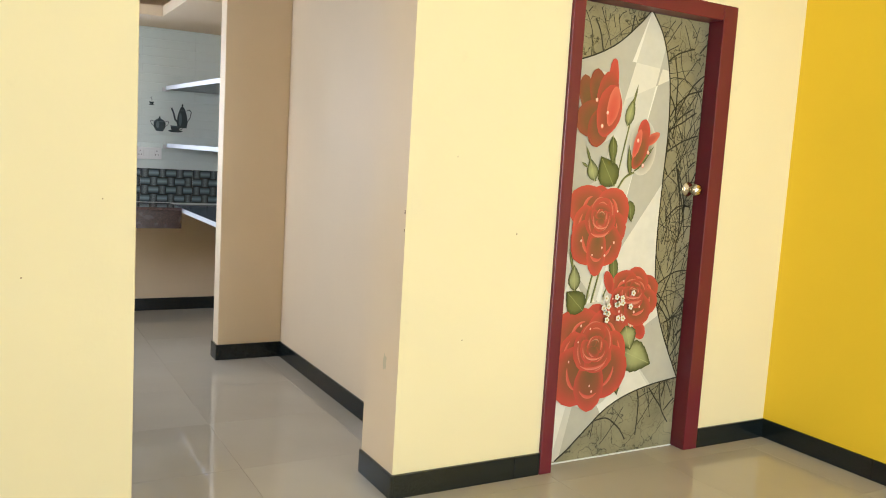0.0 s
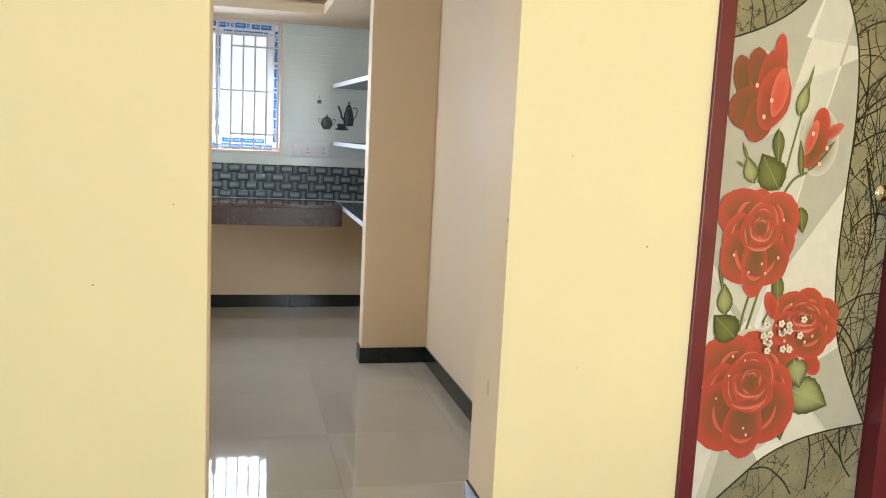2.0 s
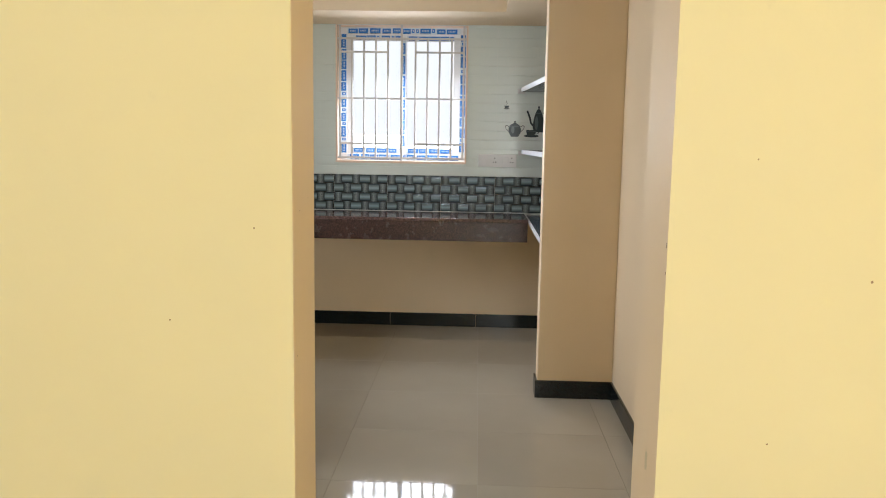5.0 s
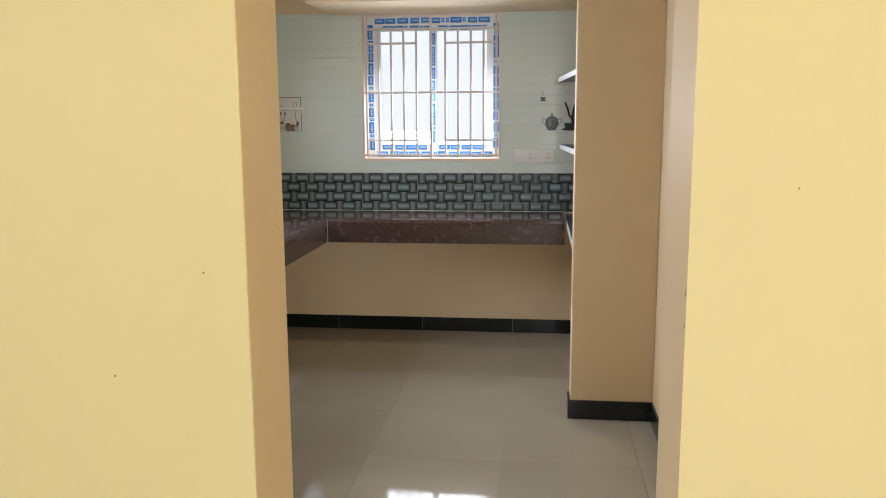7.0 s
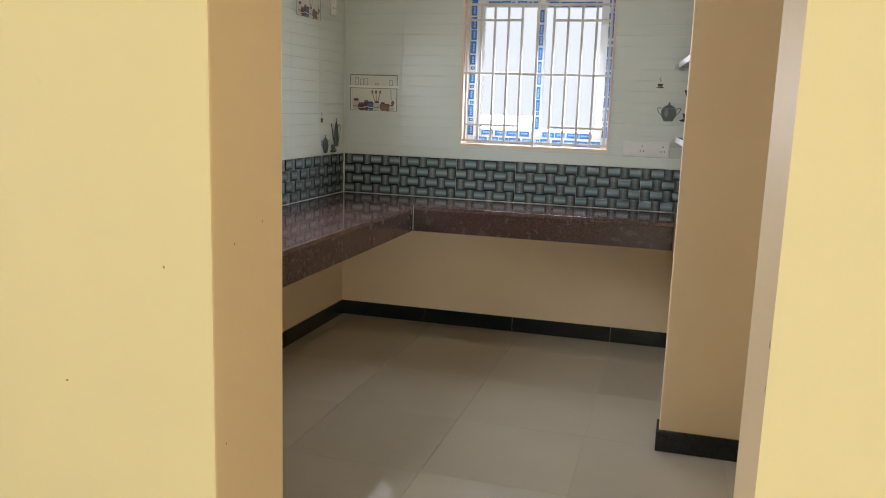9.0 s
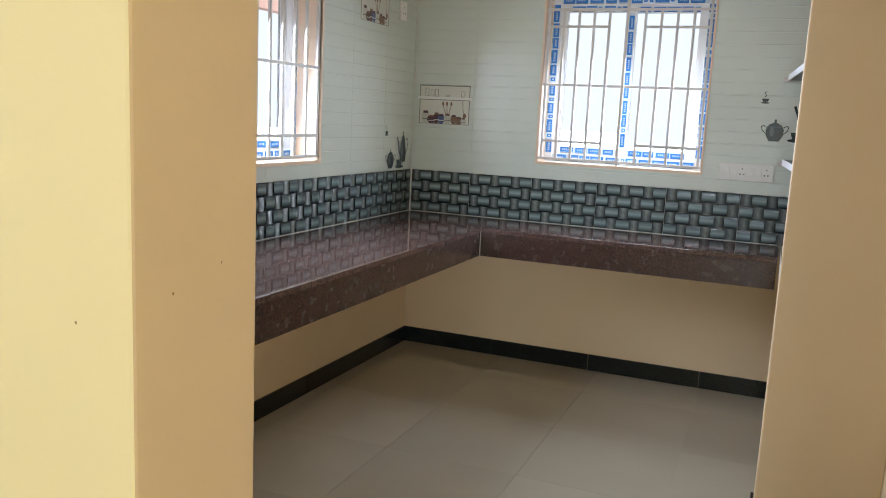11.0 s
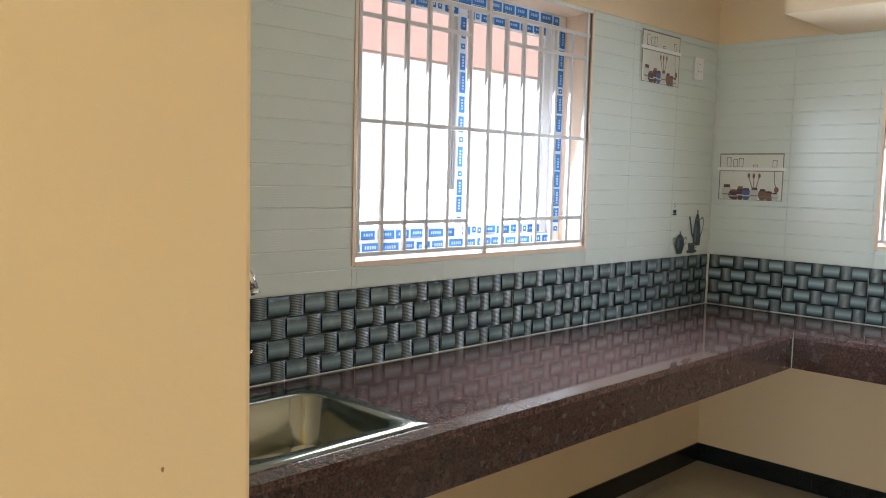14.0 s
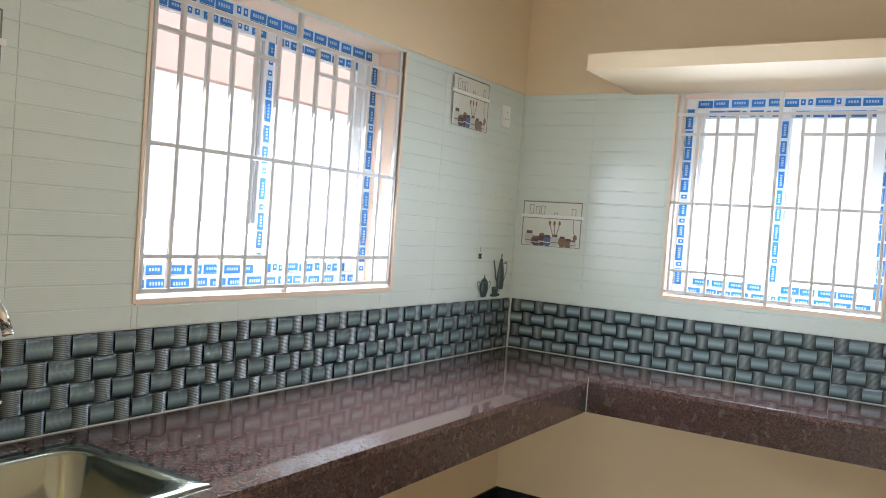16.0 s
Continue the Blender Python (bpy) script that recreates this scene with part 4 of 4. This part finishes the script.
def shade_print(bm, cx, cz, rx, rz, k):
    """The soft dusky halo that the print lays round each flower."""
    rim = [(cx + rx * math.cos(a), cz + rz * math.sin(a)) for a in [2 * math.pi * i / 28 for i in range(28)]]
    inked(bm, rim, (cx, cz), k, blend(DUSK, UMBER, 0.4), blend(IVORY, DUSK, 0.08))


def curl(bm, cx, cz, rx, rz, a0, a1, w, k, col, edge):
    """A rolled petal edge: a tapered arc of light ink that fades to one side."""
    n = 12
    for i in range(n):
        q = []
        for t in (i / n, (i + 1) / n):
            a = a0 + (a1 - a0) * t
            th = w * math.sin(math.pi * (0.06 + 0.88 * t))
            q.append(((cx + rx * math.cos(a), cz + rz * math.sin(a)), (cx + (rx - th) * math.cos(a), cz + (rz - th) * math.sin(a))))
        ink_face(bm, [q[0][0], q[1][0], q[1][1], q[0][1]], [col, col, edge, edge], k)


def drop_print(bm, x, z, r, k):
    rim = [(x + r * math.cos(a), z + 1.3 * r * math.sin(a)) for a in [2 * math.pi * i / 10 for i in range(10)]]
    inked(bm, rim, (x - 0.2 * r, z + 0.5 * r), k, (0.85, 0.70, 0.62), CORAL_INK)


def rose_print(name, cx, cz, rx, rz, outer, seed):
    """A full-blown rose: outer petals (turn, reach, spread), a cup of inner petals and a curled heart."""
    rnd = random.Random(seed)
    bm = bmesh.new()
    shade_print(bm, cx, cz, rx * 1.12, rz * 1.12, 5)
    k = 8.0
    for i, (deg, reach, spread) in enumerate(outer):
        a = radians(deg)
        ux, uz = math.cos(a), math.sin(a)
        px, pz = cx + rx * 0.52 * reach * ux, cz + rz * 0.52 * reach * uz
        rim = petal_rim(px, pz, (rx * abs(ux) + rz * abs(uz)) * 0.48 * reach, (rx * abs(uz) + rz * abs(ux)) * 0.50 * spread, a, 0.20, rnd)
        inked(bm, rim, (cx + rx * 0.30 * ux, cz + rz * 0.30 * uz), k, UMBER, blend(SCARLET, CRIMSON, rnd.uniform(0, 0.4)))
        k += 0.45
        curl(bm, px, pz, rx * 0.40 * spread, rz * 0.40 * spread, a - 1.0, a + 0.8, 0.016, k, CORAL_INK, SCARLET)
        k += 0.3
    hx, hz = cx + rx * 0.06, cz + rz * 0.20
    for s, n, turn in ((0.56, 4, 0.5), (0.40, 3, 1.5), (0.24, 3, 0.3)):
        for i in range(n):
            a = turn + 2 * math.pi * i / n + rnd.uniform(-0.25, 0.25)
            o = s * rnd.uniform(0.40, 0.58)
            rim = petal_rim(hx + rx * o * math.cos(a), hz + rz * o * math.sin(a), rx * s * rnd.uniform(0.48, 0.62), rz * s * rnd.uniform(0.58, 0.78), a, 0.16, rnd, 18)
            inked(bm, rim, (hx + rx * s * 0.05 * math.cos(a), hz + rz * s * 0.05 * math.sin(a)), k, UMBER, blend(CRIMSON, SCARLET, rnd.uniform(0.3, 0.9)))
            k += 0.35
            curl(bm, hx + rx * o * 0.5 * math.cos(a), hz + rz * o * 0.5 * math.sin(a), rx * s * 0.72, rz * s * 0.72, a - rnd.uniform(0.5, 0.9), a + rnd.uniform(0.3, 0.9), 0.010, k, blend(CORAL_INK, ROSE_LIGHT, 0.35), CRIMSON)
            k += 0.2
    curl(bm, hx, hz - rz * 0.10, rx * 0.34, rz * 0.20, 3.4, 5.6, 0.012, k + 0.3, ROSE_LIGHT, SCARLET)
    curl(bm, hx - rx * 0.05, hz - rz * 0.28, rx * 0.44, rz * 0.22, 3.7, 6.0, 0.014, k + 0.35, blend(CORAL_INK, ROSE_LIGHT, 0.6), SCARLET)
    curl(bm, hx, hz + rz * 0.05, rx * 0.13, rz * 0.10, 0.2, 2.6, 0.008, k + 0.4, ROSE_LIGHT, UMBER)
    for i in range(6):
        a, r = rnd.uniform(0, 6.28), rnd.uniform(0.55, 0.85)
        drop_print(bm, cx + rx * r * math.cos(a), cz + rz * r * math.sin(a), rnd.uniform(0.004, 0.006), k + 0.8)
    return make(name, bm, INK_MAT, door)


def bud_print(name, petals, box_of, k=9.0):
    """A closed flower from a few overlapping petals (x, z, length, width, turn, inner, outer ink)."""
    rnd = random.Random(17)
    bm = bmesh.new()
    shade_print(bm, *box_of, 5)
    for x, z, ln, w, deg, c0, c1 in petals:
        a = radians(deg)
        inked(bm, petal_rim(x, z, ln, w, a, 0.22, rnd), (x - ln * 0.45 * math.cos(a), z - ln * 0.45 * math.sin(a)), k, c0, c1)
        k += 0.6
    x, z = box_of[0], box_of[1]
    for dx, dz in ((-0.03, 0.03), (0.035, -0.02), (0.01, -0.08)):
        drop_print(bm, x + dx, z + dz, 0.008, k)
    return make(name, bm, INK_MAT, door)


def green_print(name, items):
    """Leaves and green buds with a light midrib: foot, reach and half width, inks dark to light."""
    bm = bmesh.new()
    k = 5.2
    for x, z, dx, dz, w, c0, c1 in items:
        d = Vector((dx, dz))
        nrm = Vector((-d.y, d.x)).normalized()
        a = Vector((x, z))
        up = [a + d * t + nrm * w * math.sin(math.pi * t ** 0.75) * (1 + 0.07 * (i % 2)) for i, t in enumerate([0.08 * j for j in range(1, 12)])]
        dn = [a + d * t - nrm * w * math.sin(math.pi * t ** 0.75) * (1 + 0.07 * (i % 2)) for i, t in enumerate([0.08 * j for j in range(1, 12)])]
        rim = [tuple(a)] + [tuple(p) for p in up] + [tuple(a + d)] + [tuple(p) for p in dn[::-1]]
        inked(bm, rim, tuple(a + d * 0.42 + nrm * w * 0.2), k, c1, c0)
        for t0, t1 in zip([0.1 * j for j in range(9)], [0.1 * j for j in range(1, 10)]):
            p, q, h = a + d * t0, a + d * t1, nrm * 0.0015
            ink_face(bm, [p - h, q - h, q + h, p + h], [blend(c1, SPRING, 0.4)] * 4, k + 0.3)
        k += 0.35
    return make(name, bm, INK_MAT, door)


# stems
bm = bmesh.new()
OX = 3.09
for pts, w in (([(0.375, 1.54), (0.35, 1.42), (0.32, 1.27)], 0.008), ([(0.43, 1.33), (0.37, 1.30), (0.33, 1.24)], 0.010), ([(0.27, 1.52), (0.30, 1.40), (0.31, 1.26)], 0.014), ([(0.20, 1.29), (0.225, 1.26), (0.25, 1.22)], 0.008),
               ([(0.24, 0.90), (0.215, 0.80), (0.20, 0.70)], 0.010), ([(0.28, 0.92), (0.25, 0.80), (0.225, 0.70)], 0.010), ([(0.36, 0.95), (0.34, 0.85), (0.30, 0.76)], 0.008), ([(0.14, 0.80), (0.16, 0.74), (0.18, 0.70)], 0.009)):
    line = [Vector((OX + x, z)) for x, z in smooth_line(pts)]
    for p, q in zip(line, line[1:]):
        h = Vector((p.y - q.y, q.x - p.x)).normalized() * w * 0.5
        ink_face(bm, [p - h, q - h, q, p], [MOSS, MOSS, LEAF, LEAF], 4.4)
        ink_face(bm, [p, q, q + h, p + h], [LEAF, LEAF, blend(LEAF, SPRING, 0.5), blend(LEAF, SPRING, 0.5)], 4.4)
make("stem_print", bm, INK_MAT, door)
green_print("leaf_print", [(OX + x, z, dx, dz, w, c0, c1) for x, z, dx, dz, w, c0, c1 in (
    (0.36, 1.53, 0.03, 0.13, 0.026, MOSS, SPRING), (0.385, 1.62, 0.022, 0.10, 0.006, MOSS, LEAF), (0.20, 1.28, -0.035, 0.10, 0.030, MOSS, SPRING), (0.17, 1.36, -0.03, 0.07, 0.007, MOSS, LEAF), (0.155, 1.34, -0.035, 0.02, 0.006, MOSS, LEAF),
    (0.135, 0.79, -0.012, 0.12, 0.032, MOSS, SPRING), (0.12, 0.88, -0.03, 0.10, 0.007, MOSS, LEAF), (0.31, 1.26, -0.085, 0.13, 0.060, MOSS, LEAF), (0.285, 1.48, 0.01, -0.13, 0.024, MOSS, LEAF), (0.42, 1.33, 0.11, 0.12, 0.012, MOSS, LEAF),
    (0.40, 1.31, -0.02, 0.14, 0.014, MOSS, LEAF), (0.41, 1.20, 0.02, -0.10, 0.028, MOSS, LEAF), (0.34, 0.95, 0.02, -0.14, 0.026, MOSS, LEAF), (0.44, 0.50, 0.185, -0.075, 0.075, MOSS, SPRING), (0.45, 0.62, 0.04, -0.12, 0.050, MOSS, SPRING), (0.40, 0.42, 0.03, -0.13, 0.035, MOSS, LEAF),
    (0.19, 0.70, -0.10, 0.09, 0.055, MOSS, LEAF))])
bud_print("bud_print", [(OX + 0.130, 1.63, 0.085, 0.045, 105, UMBER, blend(CRIMSON, UMBER, 0.5)), (OX + 0.185, 1.66, 0.085, 0.050, 98, UMBER, blend(CRIMSON, UMBER, 0.3)), (OX + 0.258, 1.69, 0.105, 0.030, 88, CRIMSON, SCARLET), (OX + 0.235, 1.63, 0.105, 0.062, 84, UMBER, blend(CRIMSON, SCARLET, 0.4)),
                        (OX + 0.160, 1.545, 0.075, 0.078, 170, UMBER, blend(CRIMSON, UMBER, 0.35)), (OX + 0.205, 1.530, 0.085, 0.060, 250, UMBER, blend(CRIMSON, UMBER, 0.2)), (OX + 0.245, 1.575, 0.105, 0.068, 78, blend(UMBER, CRIMSON, 0.6), blend(SCARLET, CRIMSON, 0.3)), (OX + 0.268, 1.60, 0.080, 0.034, 80, SCARLET, CORAL_INK)], (OX + 0.205, 1.60, 0.120, 0.155))
bud_print("bud_print", [(OX + 0.46, 1.50, 0.055, 0.036, 85, CRIMSON, SCARLET), (OX + 0.50, 1.475, 0.055, 0.022, 30, CRIMSON, CORAL_INK), (OX + 0.445, 1.42, 0.085, 0.040, 70, UMBER, blend(CRIMSON, SCARLET, 0.5)), (OX + 0.425, 1.45, 0.06, 0.02, 75, SCARLET, CORAL_INK)], (OX + 0.46, 1.44, 0.085, 0.125))
bud_print("bud_print", [(OX + 0.53, 0.60, 0.045, 0.035, 300, CRIMSON, SCARLET), (OX + 0.33, 0.82, 0.05, 0.026, 110, CRIMSON, SCARLET)], (OX + 0.47, 0.70, 0.10, 0.11))
rose_print("rose_print", OX + 0.47, 0.755, 0.136, 0.112, ((20, 1, 1), (75, 1, 0.9), (130, 0.9, 0.9), (200, 0.8, 0.9), (340, 1, 0.9), (270, 0.9, 1.2), (300, 1.0, 0.9)), 2)
rose_print("rose_print", OX + 0.243, 1.085, 0.128, 0.180, ((90, 0.9, 0.9), (140, 1.05, 0.9), (35, 1.0, 0.95), (185, 1.0, 1.0), (345, 0.95, 0.9), (225, 0.95, 0.9), (300, 0.9, 1.0), (268, 1.15, 0.8)), 1)
rose_print("rose_print", OX + 0.262, 0.490, 0.180, 0.222, ((85, 0.95, 0.9), (135, 1.0, 0.9), (40, 0.95, 0.95), (180, 1.0, 1.0), (0, 1.0, 1.0), (220, 1.0, 0.95), (320, 0.9, 0.95), (268, 1.05, 0.9)), 3)
bm = bmesh.new()
rnd = random.Random(11)
for i in range(15):
    x, y = 0.285 + rnd.uniform(-0.075, 0.075), 0.615 + rnd.uniform(-0.06, 0.055)
    for j in range(5):
        a = j * 2 * math.pi / 5
        on_door(bm, disc(x + 0.007 * math.cos(a), y + 0.008 * math.sin(a), 0.0055, 0.006, 7), 46, 0)
    on_door(bm, disc(x, y, 0.004, 0.004, 7), 47, 1)
make("white_flower_print", bm, [DOTS, GOLD], door)

bm = bmesh.new()
m = pose(3.855, DY, 1.262, 90, 0, 0)
lathe(bm, [(0.036, 0.0), (0.036, 0.004), (0.028, 0.010), (0.013, 0.016), (0.013, 0.034), (0.025, 0.042), (0.029, 0.054), (0.027, 0.068), (0.018, 0.074), (0.008, 0.075), (0.007, 0.079)], m)
make("knob", bm, BRASS, door)


# ---- wall tiles ----
TW, TH, TZ = 0.395, 0.264, CT
COLS, ROWS = 6, 4


def minus(r, h):
    """The rectangle r without the rectangle h, as up to four rectangles."""
    a, b, c, d = r
    e, f, g, i = h
    if e >= b or f <= a or g >= d or i <= c:
        return [r]
    out = []
    if a < e:
        out.append((a, e, c, d))
    if f < b:
        out.append((f, b, c, d))
    m0, m1 = max(a, e), min(b, f)
    if c < g:
        out.append((m0, m1, c, g))
    if i < d:
        out.append((m0, m1, i, d))
    return [o for o in out if o[1] - o[0] > 0.003 and o[3] - o[2] > 0.003]


def cell_face(bm, lay, pts, uvs, mi):
    f = bm.faces.new([bm.verts.new(p) for p in pts])
    f.material_index, f.smooth = mi, False
    for lp, q in zip(f.loops, uvs):
        lp[lay].uv = q


def pad(bm, lay, a, b, c, d, mi):
    """One raised field of a white tile, with chamfered rims."""
    g, o, h = 0.0004, 0.0022, 0.0014
    gu, ou = 0.0, 0.0
    a, b, c, d = a + gu, b - gu, c + g, d - g
    lo = [(a, 0.0005, c), (b, 0.0005, c), (b, 0.0005, d), (a, 0.0005, d)]
    hi = [(a + ou, -h, c + o), (b - ou, -h, c + o), (b - ou, -h, d - o), (a + ou, -h, d - o)]
    q = [(0, 0), (1, 0), (1, 1), (0, 1)]
    cell_face(bm, lay, hi, q, mi)
    for i in range(4):
        j = (i + 1) % 4
        cell_face(bm, lay, [lo[i], lo[j], hi[j], hi[i]], [(0.5, 0.5)] * 4, 0)


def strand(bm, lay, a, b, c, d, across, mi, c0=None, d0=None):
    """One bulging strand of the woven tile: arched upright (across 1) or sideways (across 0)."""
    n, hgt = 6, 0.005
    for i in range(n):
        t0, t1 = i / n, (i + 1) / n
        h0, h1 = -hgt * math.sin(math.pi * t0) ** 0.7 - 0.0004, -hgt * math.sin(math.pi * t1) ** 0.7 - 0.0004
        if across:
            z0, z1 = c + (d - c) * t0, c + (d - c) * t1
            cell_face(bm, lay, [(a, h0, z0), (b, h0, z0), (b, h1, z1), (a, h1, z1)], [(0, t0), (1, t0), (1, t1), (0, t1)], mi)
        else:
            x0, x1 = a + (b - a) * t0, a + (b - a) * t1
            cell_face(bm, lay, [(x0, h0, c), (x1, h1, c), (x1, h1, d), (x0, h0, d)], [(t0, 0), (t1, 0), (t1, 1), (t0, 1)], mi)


def tile_mesh(kind, whole):
    """A tile's mesh from the rectangles of it that are there, in the tile's own u and v."""
    bm = bmesh.new()
    lay = bm.loops.layers.uv.new("cell")
    cw, ch = TW / COLS, TH / ROWS
    for a, b, c, d in whole:
        cell_face(bm, lay, [(a + 0.0008, 0, c + 0.0008), (b - 0.0008, 0, c + 0.0008), (b - 0.0008, 0, d - 0.0008), (a + 0.0008, 0, d - 0.0008)], [(0.5, 0.5)] * 4, 2)
        for i in range(COLS):
            for j in range(ROWS):
                wide = (i + j) % 2 == 0
                if kind == "white":
                    p, q, r, s = i * cw, (i + 1) * cw, j * ch, (j + 1) * ch
                else:
                    e = 0.005 if wide else -0.005
                    p, q, r, s = i * cw - e + 0.0008, (i + 1) * cw + e - 0.0008, j * ch + (0.003 if wide else 0.0005), (j + 1) * ch - (0.003 if wide else 0.0005)
                p, q, r, s = max(p, a + 0.0006), min(q, b - 0.0006), max(r, c + 0.0006), min(s, d - 0.0006)
                if q - p < 0.006 or s - r < 0.006:
                    continue
                if kind == "white":
                    pad(bm, lay, p, q, r, s, 0 if wide else 1)
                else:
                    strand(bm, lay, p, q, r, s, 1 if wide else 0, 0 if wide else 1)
    bmesh.ops.recalc_face_normals(bm, faces=bm.faces[:])
    me = bpy.data.meshes.new(kind + "_tile")
    bm.to_mesh(me)
    bm.free()
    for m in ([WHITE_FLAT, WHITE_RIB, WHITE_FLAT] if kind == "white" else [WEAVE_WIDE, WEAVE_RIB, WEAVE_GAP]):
        me.materials.append(m)
    return me


FULL = {k: tile_mesh(k, [(0, TW, 0, TH)]) for k in ("white", "weave")}


def tile_wall(parent, turn, start, length, first, top, hole):
    """Tiles a wall; u runs from 0 at start to length. turn 0: along +x on y = 0; 90: along +y on x = 0."""
    u = first - TW
    while u < length - 0.003:
        for row in range(6):
            z = TZ + row * TH
            kind = "weave" if row == 0 else "white"
            here = (max(u, 0), min(u + TW, length), z, min(z + TH, top))
            if here[1] - here[0] < 0.004 or here[3] - here[2] < 0.004:
                continue
            rest = minus(here, hole)
            if not rest:
                continue
            loc = [(a - u, b - u, c - z, d - z) for a, b, c, d in rest]
            same = len(loc) == 1 and abs(loc[0][0]) < 1e-6 and abs(loc[0][1] - TW) < 1e-6 and abs(loc[0][3] - TH) < 1e-6 and loc[0][2] < 1e-6
            ob = new(kind + "_tile", FULL[kind] if same else tile_mesh(kind, loc))
            ob.parent = parent
            ob.matrix_basis = pose(u, 0.0015, z) if turn == 0 else pose(-0.0015, start + u, z, 0, 0, 90)
        u += TW


tile_wall(back, 0, 0, 2.611, 0.405, 2.212, (W1[0] - 0.012, W1[1] + 0.012, W1[2] - 0.016, W1[3] + 0.1))
LW = -KL
tile_wall(west, 90, KL, LW, LW - 9 * TW, 2.216, (W2[0] - 0.012 - KL, W2[1] + 0.012 - KL, W2[2] - 0.016, W2[3] + 0.1))
# grout bed behind the tiles, white bead in the corner and along the counter
tagged(holed("tile_bed_north", GROUT, "y", 0.004, 0.0115, 0, 2.611, 0.80, 2.212, [(W1[0], W1[1], W1[2], 2.197)]), "white grout bed behind the wall tiles", "grout", kind="structure")
tagged(holed("tile_bed_west", GROUT, "x", -0.0115, -0.004, KL, 0.0, 0.80, 2.216, [(W2[0], W2[1], W2[2], 2.2)]), "white grout bed behind the wall tiles", "grout", kind="structure")
bm = bmesh.new()
box(bm, 0.0, 0.005, -0.005, 0.0, CT, 2.19)
box(bm, 0.005, 2.203, -0.006, 0.0, CT + 0.0005, CT + 0.0032)
box(bm, 0.0, 0.006, KL, -0.006, CT + 0.0005, CT + 0.0032)
tagged(make("trim_grout", bm, GROUT), "thin white grout bead in the corner and along the counter", "trim", kind="structure")

# ---- floor tiles ----
FT = 0.6
bm = bmesh.new()
box(bm, 0.0006, FT - 0.0006, 0.0006, FT - 0.0006, -0.0038, 0)
me_ft = bpy.data.meshes.new("floor_tile")
bm.normal_update()
bmesh.ops.recalc_face_normals(bm, faces=bm.faces[:])
bm.to_mesh(me_ft)
bm.free()
me_ft.materials.append(FLOORTILE)
for i in range(12):
    for j in range(16):
        x, y = -2.315 + FT * i, -9.42 + FT * j
        if x + FT < -1.9 or x > 4.47 or y > -0.05 or y + FT < -8.8:
            continue
        ob = new("floor_tile", me_ft)
        ob.parent = floor
        ob.location = (x, y, 0)
